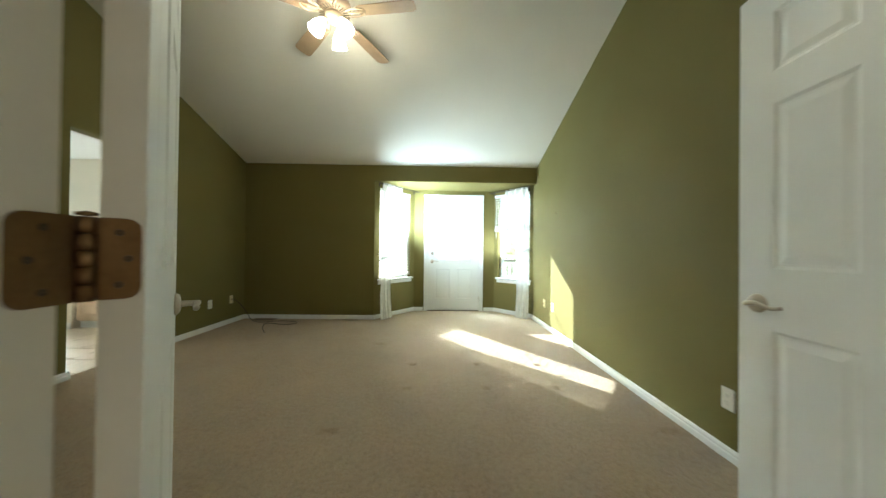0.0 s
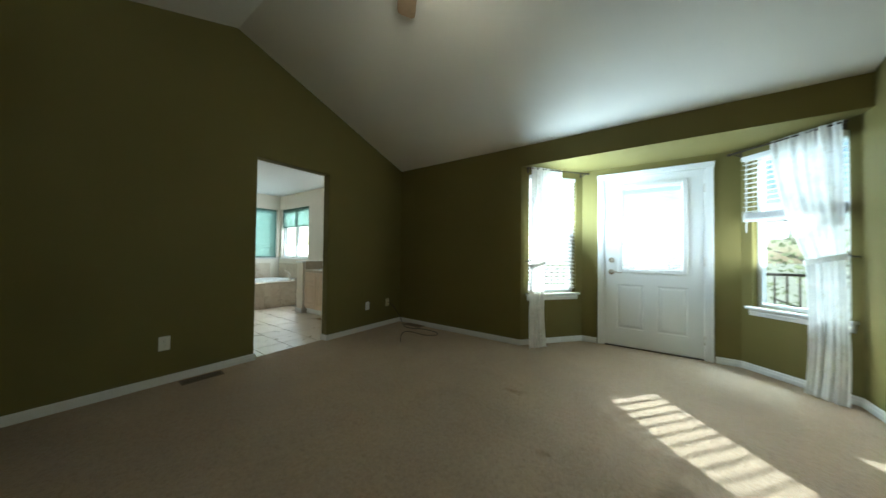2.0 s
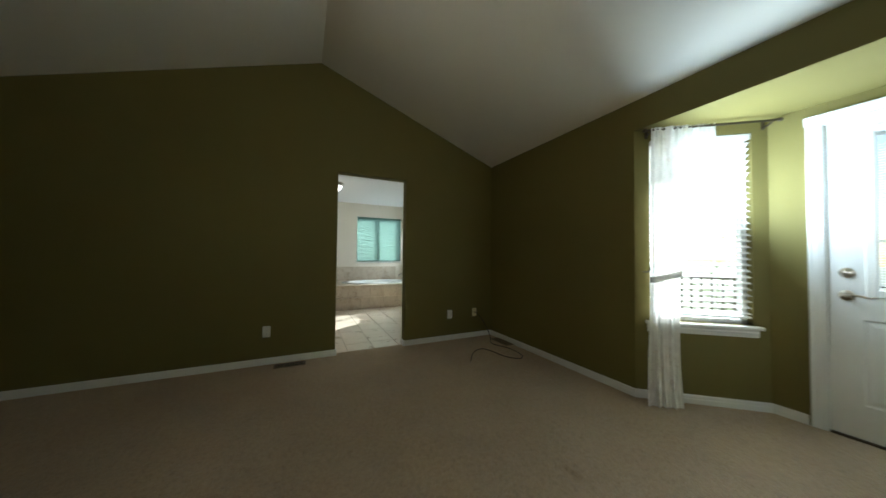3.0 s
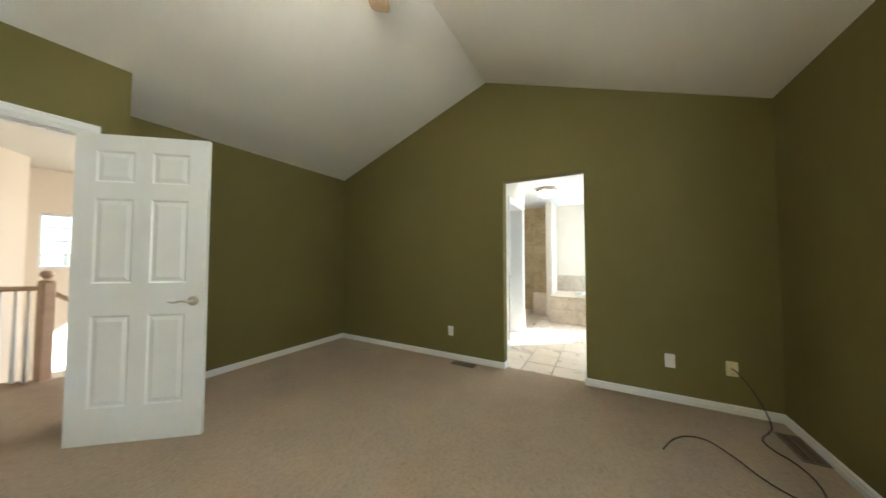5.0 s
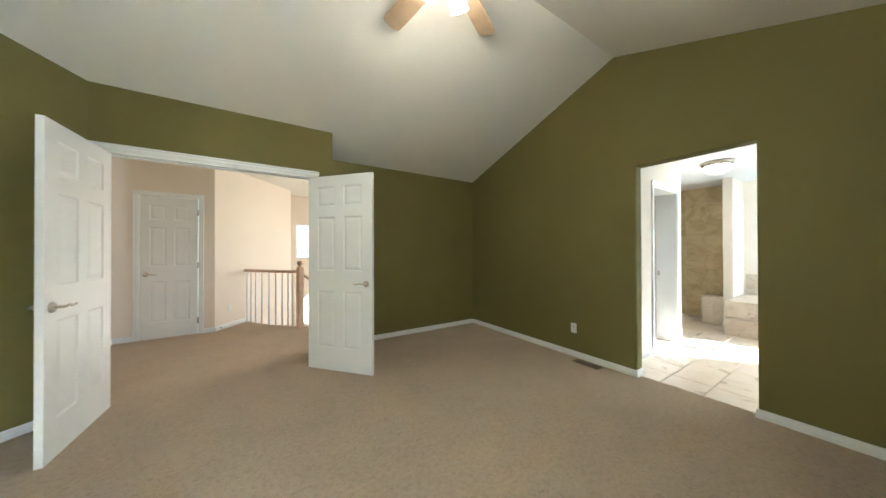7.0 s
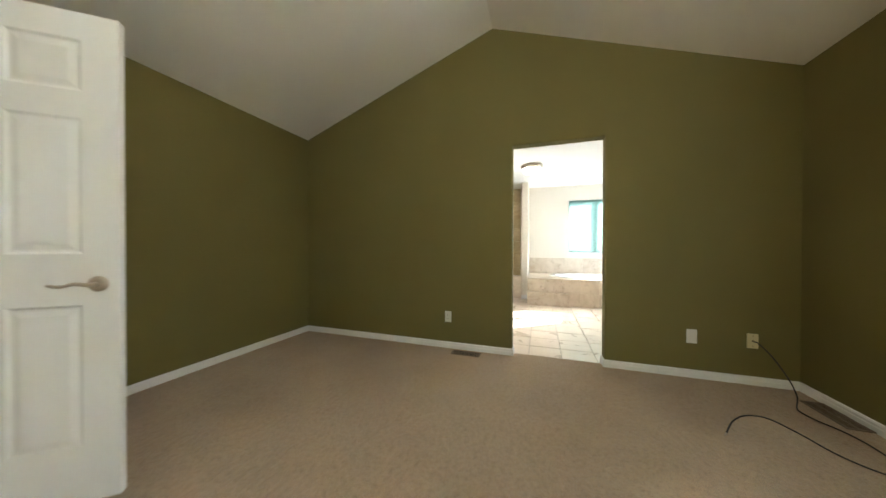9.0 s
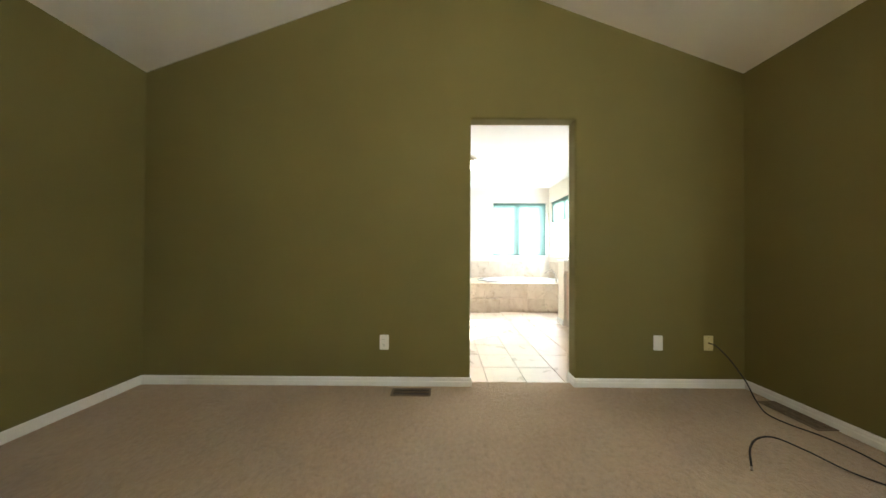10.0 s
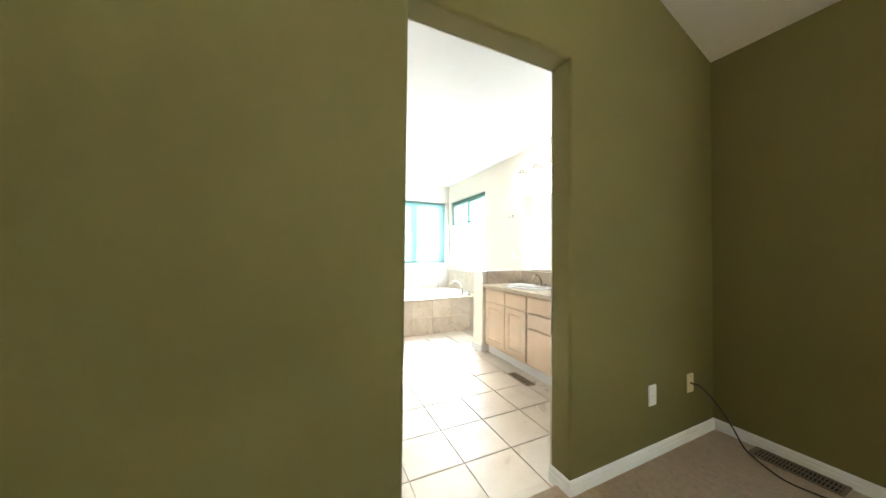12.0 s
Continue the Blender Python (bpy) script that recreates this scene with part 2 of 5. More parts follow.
M_SHOWER = travertine("gold_travertine", (0.56, 0.45, 0.25), (0.42, 0.32, 0.16), (0.30, 0.22, 0.11), 0.4, 2.4, 0.10)
M_NICKEL = material("satin_nickel", (0.52, 0.46, 0.38), 0.28, metal=1.0, vary=0.05, bump=0.03)
M_BRASS = material("aged_brass", (0.24, 0.15, 0.075), 0.45, metal=1.0, vary=0.25, scale=30, fine=120, bump=0.1)
M_BLACK = material("black_rubber", (0.025, 0.022, 0.02), 0.5, bump=0.05)
M_BRONZE = material("dark_bronze", (0.09, 0.07, 0.05), 0.45, metal=0.8, bump=0.05)
M_GRILLE = material("brown_metal_grille", (0.23, 0.17, 0.11), 0.5, metal=0.3, vary=0.15, scale=20, bump=0.1)
# near-black colour standing in for the shade inside small openings
M_HOLESHADE = material("hole_shade", (0.02, 0.018, 0.015), 0.9, bump=0)
M_PLATE = material("white_plastic_plate", (0.78, 0.77, 0.72), 0.35, vary=0.03, bump=0.03)
M_ALMOND = material("almond_plastic_plate", (0.72, 0.64, 0.36), 0.4, vary=0.03, bump=0.03)
M_OAK = material("honey_oak", (0.70, 0.49, 0.33), 0.4, vary=0.25, scale=8, fine=120, bump=0.15)
M_MAPLE = material("pale_maple", (0.70, 0.54, 0.38), 0.4, vary=0.12, scale=6, fine=90, bump=0.1)
M_BLADE = material("bleached_wood_blade", (0.50, 0.36, 0.22), 0.45, vary=0.2, scale=7, fine=60, bump=0.08)
M_FANIVORY = material("antique_ivory_metal", (0.62, 0.48, 0.33), 0.45, vary=0.25, scale=25, fine=90, bump=0.1)
M_PORCELAIN = material("white_acrylic", (0.86, 0.86, 0.85), 0.12, vary=0.02, bump=0, coat=0.4)
M_MIRROR = material("mirror_silver", (0.92, 0.93, 0.92), 0.02, metal=1.0, vary=0.0, bump=0)
M_COUNTER = material("beige_counter", (0.58, 0.48, 0.35), 0.3, vary=0.25, scale=20, fine=120, bump=0.05)
M_VINYL = material("white_vinyl_frame", (0.80, 0.81, 0.80), 0.35, vary=0.03, bump=0.03)
M_SLAT = material("white_blind_slat", (0.82, 0.82, 0.80), 0.45, vary=0.03, bump=0.05)
M_SHEER = see_through("sheer_white_voile", (0.93, 0.92, 0.88), 0.88, pattern=0.06, sprigs=(0.80, 0.77, 0.71), through_light=0.30)
M_GREENSHADE = see_through("green_cellular_shade", (0.16, 0.245, 0.205), 0.985, pattern=0.01)
M_GLASS = glass("window_glass")
M_BULB = glow("lit_frosted_glass", (1.0, 0.86, 0.66), 5.0)
M_BULBCOOL = glow("lit_dome_glass", (1.0, 0.93, 0.84), 1.4)
M_FOLIAGE = leaf("leaf_green")
M_BARK = material("grey_bark", (0.16, 0.13, 0.10), 0.9, vary=0.3, scale=12, bump=0.6, bump_size=0.01)
M_GRASS = material("lawn_ground", (0.42, 0.41, 0.28), 0.95, vary=0.3, scale=1.2, fine=30, bump=0.5, bump_size=0.02)
M_DECK = material("weathered_deck_board", (0.33, 0.27, 0.21), 0.8, vary=0.25, scale=6, bump=0.3, per_piece=0.3)
M_BRASSY = material("tan_metal_grille", (0.42, 0.31, 0.18), 0.45, metal=0.4, vary=0.15, scale=20, bump=0.1)
M_BATHCEIL = material("white_ceiling_paint", (0.84, 0.84, 0.83), 0.85, vary=0.03, scale=1.2, fine=150, bump=0.4, bump_size=0.001, spec=0.2)

# dark colour imitates window bars standing against a bright sky
M_BACKLITBAR = material("backlit_bar", (0.16, 0.16, 0.17), 0.5, vary=0.05, bump=0.03)

# ---- mesh helpers ----
def mesh_of(bm, name, mat, smooth=False):
    bmesh.ops.recalc_face_normals(bm, faces=bm.faces)
    me = bpy.data.meshes.new(name)
    bm.to_mesh(me)
    bm.free()
    if mat:
        me.materials.append(mat)
    if smooth:
        me.polygons.foreach_set("use_smooth", [True] * len(me.polygons))
    return me


def thing(name, label, category, m=None, group="", kind=""):
    """An empty at a thing's base that carries its parts."""
    ob = new(name)
    ob.empty_display_size = 0.1
    if m is not None:
        ob.matrix_world = m
    return tagged(ob, label, category, group, kind)


def part(name, bm, mat, parent, label="", smooth=False, at=None):
    ob = new(name, mesh_of(bm, name, mat, smooth))
    ob.parent = parent
    if at is not None:
        ob.matrix_basis = at
    return tagged(ob, label)


def solid(name, bm, mat, label, category, kind="", smooth=False, group="", m=None):
    ob = new(name, mesh_of(bm, name, mat, smooth))
    if m is not None:
        ob.matrix_world = m
    return tagged(ob, label, category, group, kind)


def box(bm, a, b, m=None, bevel=0.0, seg=1):
    """A box from corner a to corner b, its edges eased by bevel."""
    a, b = Vector(a), Vector(b)
    made = bmesh.ops.create_cube(bm, size=1)["verts"]
    bmesh.ops.transform(bm, matrix=Matrix.Translation((a + b) / 2) @ Matrix.Diagonal((*(b - a), 1)), verts=made)
    if bevel:
        edges = list({e for v in made for e in v.link_edges})
        out = bmesh.ops.bevel(bm, geom=edges, offset=bevel, segments=seg, affect="EDGES", profile=0.5)
        made = list({v for f in out["faces"] for v in f.verts} | {v for v in made if v.is_valid})
    if m is not None:
        bmesh.ops.transform(bm, matrix=m, verts=made)
    return made


def prism(bm, outline, axis_from, axis_to, m=None):
    """An outline in (u, v) swept straight from one w to another; m takes (u, v, w) to the world."""
    m = m or Matrix()
    low = [bm.verts.new(m @ Vector((u, v, axis_from))) for u, v in outline]
    top = [bm.verts.new(m @ Vector((u, v, axis_to))) for u, v in outline]
    n = len(outline)
    bm.faces.new(low[::-1]), bm.faces.new(top)
    for i in range(n):
        bm.faces.new((low[i], low[(i + 1) % n], top[(i + 1) % n], top[i]))
    return low + top


def lathe(bm, profile, seg=20, m=None, close=False):
    """Rings of (radius, height) turned about z."""
    m = m or Matrix()
    rings = []
    for r, z in profile:
        rings.append([bm.verts.new(m @ Vector((r * math.cos(2 * math.pi * i / seg), r * math.sin(2 * math.pi * i / seg), z))) for i in range(seg)])
    for a, b in zip(rings, rings[1:]):
        for i in range(seg):
            bm.faces.new((a[i], a[(i + 1) % seg], b[(i + 1) % seg], b[i]))
    if close:
        bm.faces.new(rings[0][::-1]), bm.faces.new(rings[-1])


def tube(bm, points, radius, seg=8, taper=None):
    """A round bar along points."""
    pts = [Vector(p) for p in points]
    rings = []
    side = None
    for i, p in enumerate(pts):
        d = (pts[min(i + 1, len(pts) - 1)] - pts[max(i - 1, 0)]).normalized()
        if side is None:
            side = d.orthogonal().normalized()
        side = (side - d * side.dot(d)).normalized()
        up = d.cross(side)
        r = radius if taper is None else radius + (taper - radius) * i / (len(pts) - 1)
        rings.append([bm.verts.new(p + r * (math.cos(2 * math.pi * k / seg) * side + math.sin(2 * math.pi * k / seg) * up)) for k in range(seg)])
    for a, b in zip(rings, rings[1:]):
        for k in range(seg):
            bm.faces.new((a[k], a[(k + 1) % seg], b[(k + 1) % seg], b[k]))
    bm.faces.new(rings[0][::-1]), bm.faces.new(rings[-1])


def smooth_line(points, steps=8):
    """A soft curve through points."""
    p = [Vector(q) for q in points]
    p = [2 * p[0] - p[1]] + p + [2 * p[-1] - p[-2]]
    out = []
    for i in range(1, len(p) - 2):
        for k in range(steps):
            t = k / steps
            out.append(0.5 * (2 * p[i] + (p[i + 1] - p[i - 1]) * t + (2 * p[i - 1] - 5 * p[i] + 4 * p[i + 1] - p[i + 2]) * t * t
                              + (3 * p[i] - p[i - 1] - 3 * p[i + 1] + p[i + 2]) * t ** 3))
    return out + [p[-2]]


def wall(name, p, q, top, mat, label, thick=0.12, holes=(), low=-0.12, ease=0.0):
    """A wall whose room face runs from p to q with its thickness to the right of that way. top: a height, or pairs (s, z).
    holes: (s0, s1, z0, z1) cut right through."""
    p, q = Vector((*p, 0)), Vector((*q, 0))
    run = (q - p).length
    along = (q - p).normalized()
    out = Vector((along.y, -along.x, 0))
    if not isinstance(top, (list, tuple)):
        top = [(0, top), (run, top)]

    def height(s):
        for (a, za), (b, zb) in zip(top, top[1:]):
            if s <= b + 1e-9:
                return za + (zb - za) * (s - a) / (b - a)
        return top[-1][1]

    cuts = sorted({0.0, run, *(s for s, _ in top if 0 < s < run), *(s for h in holes for s in h[:2])})
    bm = bmesh.new()
    m = Matrix(((along.x, 0, out.x, p.x), (along.y, 0, out.y, p.y), (0, 1, 0, 0), (0, 0, 0, 1)))
    for a, b in zip(cuts, cuts[1:]):
        mid = (a + b) / 2
        spans, z = [], low
        over = [h for h in holes if h[0] <= mid <= h[1]]
        for h in sorted(over or (holes if ease else ())):
            if h[2] > z or not over:
                z2 = h[2] if over else h[3]
                spans.append(((a, z), (b, z), (b, z2), (a, z2)))
            z = h[3]
        spans.append(((a, z), (b, z), (b, height(b)), (a, height(a))))
        for n_, o in enumerate(spans):
            made = prism(bm, o, 0.0, thick, m)
            if not ease:
                continue
            # round the arrises of the opening
            at = {v: (o * 2)[i] for i, v in enumerate(made)}
            pick = set()
            for v in made:
                for e in v.link_edges:
                    (s1, z1), (s2, z2) = at[e.verts[0]], at[e.verts[1]]
                    same = abs((e.verts[0].co - e.verts[1].co).dot(out)) < 1e-6
                    for h in holes:
                        if same and not over and n_ == 0 and s1 == s2 and s1 in h[:2]:
                            pick.add(e)
                        if same and over and z1 == z2 == h[3]:
                            pick.add(e)
            if pick:
                bmesh.ops.bevel(bm, geom=list(pick), offset=ease, segments=4, affect="EDGES", profile=0.5)
    return solid(name, bm, mat, label, "wall", "structure")


def skirting(name, p, q, height=0.085, depth=0.014, mat=None):
    """A baseboard with an eased, stepped top, along the room face of a wall from p to q (room to the left)."""
    p, q = Vector((*p, 0)), Vector((*q, 0))
    along = (q - p).normalized()
    out = Vector((along.y, -along.x, 0))
    m = Matrix(((-out.x, 0, along.x, p.x), (-out.y, 0, along.y, p.y), (0, 1, 0, 0), (0, 0, 0, 1)))
    bm = bmesh.new()
    prism(bm, [(0.0005, 0), (depth, 0), (depth, height * 0.62), (depth * 0.75, height * 0.70), (depth * 0.75, height * 0.84),
               (depth * 0.4, height * 0.97), (0.0005, height)], 0, (q - p).length, m)
    return solid(name, bm, mat or M_WHITE, "white painted wooden baseboard along the wall", "baseboard", "structure")


# ---- plan of the bedroom, in metres ----
XL, XR = -3.015, 1.53            # side walls
YN, YF = -0.235, 4.40            # wall beside the entrance, far wall
YD = 0.225                        # room face of the entrance wall
YB = 5.08                        # bay's door wall
RIDGE_Y, RIDGE_Z, EAVE = 2.10, 3.272, 2.435
SOFFIT = 2.19
SLOPE = (RIDGE_Z - EAVE) / (RIDGE_Y - YN)
BAY = [(-1.02, YF), (-0.45, YB), (1.00, YB), (XR, YB - (XR - 1.00))]


def ceil_z(y):
    return RIDGE_Z - SLOPE * (RIDGE_Y - y) if y < RIDGE_Y else RIDGE_Z - (RIDGE_Z - EAVE) * (y - RIDGE_Y) / (YF - RIDGE_Y)


# left wall with the bathroom opening (runs towards +y reversed so that the room lies to its left)
wall("wall_west", (XL, YF + 0.14), (XL, YN - 0.14), [(0, EAVE + 0.15), (0.14, EAVE + 0.06), (YF + 0.14 - RIDGE_Y, RIDGE_Z + 0.06), (YF - YN + 0.28, EAVE + 0.06)], M_GREEN,
     "olive green painted wall with a gable top", 0.12, [(YF + 0.14 - 3.106, YF + 0.14 - 2.300, -0.12, 2.08)], ease=0.016)
# the far wall left of the bay, and the header over the bay
wall("wall_north", BAY[0], (XL, YF), EAVE + 0.06, M_GREEN, "olive green painted wall left of the bay", 0.14)
wall("wall_bay_header", (XR, YF), BAY[0], EAVE + 0.06, M_GREEN, "olive green header over the bay", 0.14, low=SOFFIT)
# the bay: two slanted walls with windows, and the door wall
WIN_L, WIN_R = (0.10, 0.78), (0.09, 0.69)          # along each slanted wall from the door side
SILL, HEAD = 0.64, 2.10
wall("wall_bay_left", BAY[1], BAY[0], SOFFIT + 0.1, M_GREEN, "olive green slanted bay wall", 0.14, [(WIN_L[0], WIN_L[1], SILL, HEAD)])
run_r = (Vector(BAY[3]) - Vector(BAY[2])).length
wall("wall_bay_right", BAY[3], BAY[2], SOFFIT + 0.1, M_GREEN, "olive green slanted bay wall", 0.14, [(run_r - WIN_R[1], run_r - WIN_R[0], SILL, HEAD)])
DOOR_X = (-0.195, 0.725)
wall("wall_bay_door", BAY[2], BAY[1], SOFFIT + 0.1, M_GREEN, "olive green bay wall round the outside door", 0.14,
     [(1.00 - DOOR_X[1] - 0.012, 1.00 - DOOR_X[0] + 0.012, -0.12, 2.055)])
# right wall, the chamfer beside the entrance, the entrance wall, and the nook wall
CH = (1.215, 0.50)
wall("wall_east", (XR, CH[1]), (XR, BAY[3][1]), [(0, ceil_z(CH[1]) + 0.06), (RIDGE_Y - CH[1], RIDGE_Z + 0.06), (YF - CH[1], EAVE + 0.06), (BAY[3][1] - CH[1], EAVE + 0.06)],
     M_GREEN, "olive green painted wall lit by the sun", 0.14)
wall("wall_chamfer", (CH[0], YD), (XR, CH[1]), [(0, ceil_z(YD) + 0.05), (0.418, ceil_z(CH[1]) + 0.05)], M_GREEN, "olive green slanted wall beside the entrance", 0.12)
OPEN_X = (-0.412, 1.145)
JOG_X = -0.61
wall("wall_entrance", (JOG_X, YD), (CH[0], YD), ceil_z(YD) + 0.02, M_GREEN, "olive green wall round the double doors", 0.12,
     [(OPEN_X[0] - JOG_X, OPEN_X[1] - JOG_X, -0.12, 2.075)])
wall("wall_jog", (JOG_X, YN), (JOG_X, YD - 0.12), [(0, EAVE + 0.04), (YD - 0.12 - YN, ceil_z(YD - 0.12) + 0.04)], M_GREEN, "olive green return wall beside the entrance", 0.12)
wall("wall_south", (XL, YN), (JOG_X, YN), EAVE + 0.06, M_GREEN, "olive green painted wall of the nook", 0.12)

# carpet: one sheet through bedroom and bay, with soft wear and the dents that furniture left
DENTS = [(-0.655, 3.225, 0.062, 0.030), (-0.656, 1.635, 0.056, 0.030), (1.41, 1.637, 0.062, 0.032), (1.488, 3.255, 0.060, 0.030), (-0.252, 2.645, 0.032, 0.024), (0.358, 2.644, 0.032, 0.024),
         (0.960, 2.650, 0.030, 0.024), (-0.250, 2.165, 0.034, 0.026), (0.370, 2.178, 0.032, 0.026), (0.963, 2.190, 0.032, 0.024)]


def in_room(x, y):
    if y > YF:
        return (y - YF) < (x - BAY[0][0]) * 1.13 + 0.12 and y < YB + 0.03 and x < XR + 0.05
    return True


bm = bmesh.new()
step = 0.0125
nx, ny = int((XR - XL + 0.14) / step), int((YB - YN + 0.14) / step)
cells = {}
for i in range(nx + 1):
    for j in range(ny + 1):
        x, y = XL - 0.0675 + i * step, YN - 0.08 + j * step
        z = 0.020 + 0.0015 * noise.noise((x * 2.1, y * 2.1, 0)) + 0.0016 * noise.noise((x * 11, y * 11, 3))
        for dx, dy, rx_, ry_ in DENTS:
            if abs(x - dx) < 0.15 and abs(y - dy) < 0.1:
                q = ((x - dx) / rx_) ** 4 + ((y - dy) / ry_) ** 4
                z -= 0.016 / (1 + q * q)
        cells[i, j] = bm.verts.new((x, y, z))
for i in range(nx):
    for j in range(ny):
        v = cells[i, j]
        if in_room(v.co.x, v.co.y):
            bm.faces.new((cells[i, j], cells[i + 1, j], cells[i + 1, j + 1], cells[i, j + 1]))
for v in [v for v in bm.verts if not v.link_faces]:
    bm.verts.remove(v)
solid("floor_carpet", bm, M_CARPET, "worn beige cut-pile carpet with furniture dents", "carpet", "structure", True)
bm = bmesh.new()
prism(bm, [(XL - 0.06, YN - 0.1), (XR + 0.1, YN - 0.1), (XR + 0.1, BAY[3][1]), (1.05, YB + 0.03), (-0.5, YB + 0.03), (-1.2, YF + 0.05), (XL - 0.06, YF + 0.1)], -0.10, -0.02)
solid("floor_slab", bm, M_GROUT, "floor slab under the carpet", "floor", "structure")

# vaulted ceiling of two slopes, and the bay's soffit
bm = bmesh.new()
prism(bm, [(YN - 0.1, ceil_z(YN) - 0.1 * SLOPE), (RIDGE_Y, RIDGE_Z), (YF + 0.1, ceil_z(YF) - 0.036), (YF + 0.1, ceil_z(YF) + 0.1), (RIDGE_Y, RIDGE_Z + 0.12), (YN - 0.1, ceil_z(YN) + 0.1)],
      XL - 0.1, XR + 0.1, Matrix(((0, 0, 1, 0), (1, 0, 0, 0), (0, 1, 0, 0), (0, 0, 0, 1))))
solid("ceiling_vault", bm, M_CEIL, "vaulted off-white textured ceiling", "ceiling", "structure")
bm = bmesh.new()
prism(bm, [(BAY[0][0] - 0.1, YF + 0.14), (XR + 0.1, YF + 0.14), (XR + 0.1, BAY[3][1] + 0.2), (1.1, YB + 0.14), (-0.55, YB + 0.14)], SOFFIT, SOFFIT + 0.12)
prism(bm, [(BAY[0][0], YF + 0.003), (XR, YF + 0.003), (XR, YF + 0.14), (BAY[0][0], YF + 0.14)], SOFFIT - 0.002, SOFFIT + 0.02)
solid("ceiling_bay", bm, M_GREEN, "olive green painted soffit over the bay", "ceiling", "structure")

# baseboards
skirting("baseboard_1", (XL, YF), (XL, 3.106 - 0.01))
skirting("baseboard_2", (XL, 2.300 + 0.01), (XL, YN))
skirting("baseboard_3", BAY[0], (XL, YF))
skirting("baseboard_4", BAY[1], BAY[0])
skirting("baseboard_5", (-0.28, YB), BAY[1])
skirting("baseboard_6", BAY[2], (0.81, YB))
skirting("baseboard_7", BAY[3], BAY[2])
skirting("baseboard_8", (XR, CH[1]), BAY[3])
skirting("baseboard_9", (CH[0], YD), (XR, CH[1]))
skirting("baseboard_10", (XL, YN), (JOG_X, YN))
skirting("baseboard_17", (XL + 0.012, 3.106), (XL - 0.12, 3.106))
skirting("baseboard_18", (XL - 0.12, 2.300), (XL + 0.012, 2.300))

# ---- landing outside the double doors ----
HY = -2.02                       # far wall of the landing
wall("wall_hall_far", (0.66, HY), (1.75, HY), 2.75, M_CREAM, "cream painted landing wall", 0.12, [(0.19, 0.83, -0.12, 2.05)])
wall("wall_hall_slant", (-0.52, -3.62), (0.66, HY), 2.75, M_CREAM, "cream painted slanted stairwell wall", 0.12, low=-2.6)
wall("wall_hall_side", (1.75, HY), (1.75, 0.25), 2.75, M_CREAM, "cream painted landing wall", 0.12)
wall("wall_hall_return", (1.63, 0.1), (1.135, 0.1), 2.75, M_CREAM, "cream back of the entrance wall", 0.012)
wall("wall_stair_far", (-3.4, -4.3), (-0.40, -4.3), 2.75, M_CREAM, "cream painted stairwell wall with a window", 0.12, [(1.62, 2.72, 1.06, 1.93)], low=-2.6)
wall("wall_stair_end", (-0.52, -4.42), (-0.52, -3.62), 2.75, M_CREAM, "cream painted stairwell wall", 0.12, low=-2.6)
# the opening in this wall is added for the landing's lamp, never in view
wall("wall_stair_left", (-3.4, -0.36), (-3.4, -4.3), 2.75, M_CREAM, "cream painted stairwell wall with an added unseen opening", 0.12, [(0.5, 2.3, 0.7, 2.3)], low=-2.6)
wall("wall_stair_back", (-0.61, -0.355), (-3.4, -0.355), 2.75, M_CREAM, "cream painted back of the nook wall", 0.01, low=-2.6)
bm = bmesh.new()
prism(bm, [(-0.62, -0.335), (-0.62, -1.55), (-0.50, -1.62), (-0.1, -2.0), (0.30, -2.56), (0.72, -2.14), (1.87, -2.14), (1.87, 0.34), (-0.62, 0.34)], -0.25, 0.014)
solid("floor_landing", bm, M_CARPET, "beige carpet of the landing at the stairhead", "carpet", "structure")
bm = bmesh.new()
prism(bm, [(-3.52, -4.42), (1.87, -4.42), (1.87, 0.1), (-3.52, 0.1)], 2.62, 2.74)
solid("ceiling_landing", bm, M_CEIL, "off-white landing ceiling", "ceiling", "structure")
bm = bmesh.new()
prism(bm, [(-3.52, -4.42), (0.7, -4.42), (0.7, -0.3), (-3.52, -0.3)], -2.7, -2.6)
solid("floor_below", bm, M_CARPET, "beige carpet at the foot of the stairs", "carpet", "structure")

# ---- bathroom ----
BX, BY0, BY1, BZ = -6.975, 2.09, 4.365, 2.44
XB = XL - 0.12
wall("wall_bath_north", (XB, BY1), (BX - 0.12, BY1), BZ + 0.05, M_BATHWALL, "pale cream bathroom wall with a window", 0.14, [(XB + 5.70, XB + 6.88, 0.97, 2.11)])
wall("wall_bath_far", (BX, BY1), (BX, 0.60), BZ + 0.05, M_BATHWALL, "pale cream bathroom wall with a window", 0.14, [(BY1 - 4.30, BY1 - 3.15, 0.97, 2.11)])
wall("wall_bath_south", (-4.86, BY0), (XB, BY0), BZ + 0.05, M_BATHWALL, "pale cream bathroom wall with a closet doorway", 0.24, [(4.86 - 4.72, 4.86 - 3.98, -0.12, 2.05)])
wall("wall_shower_side", (-4.86, 0.60), (-4.86, BY0 - 0.24), BZ + 0.05, M_BATHWALL, "pale bathroom wall of the shower", 0.11)
wall("wall_shower_south", (BX, 0.60), (-4.80, 0.60), BZ + 0.05, M_BATHWALL, "pale bathroom wall of the shower", 0.11)
wall("wall_closet", (-4.75, 0.60), (XB, 0.60), BZ + 0.05, M_TAN, "tan closet wall", 0.11)
wall("wall_bath_back", (XB, YN - 0.1), (XB, YF + 0.1), BZ + 0.05, M_BATHWALL, "pale cream back of the bedroom wall", 0.004,
     [(2.300 - YN + 0.1, 3.106 - YN + 0.1, -0.12, 2.08)])
bm = bmesh.new()
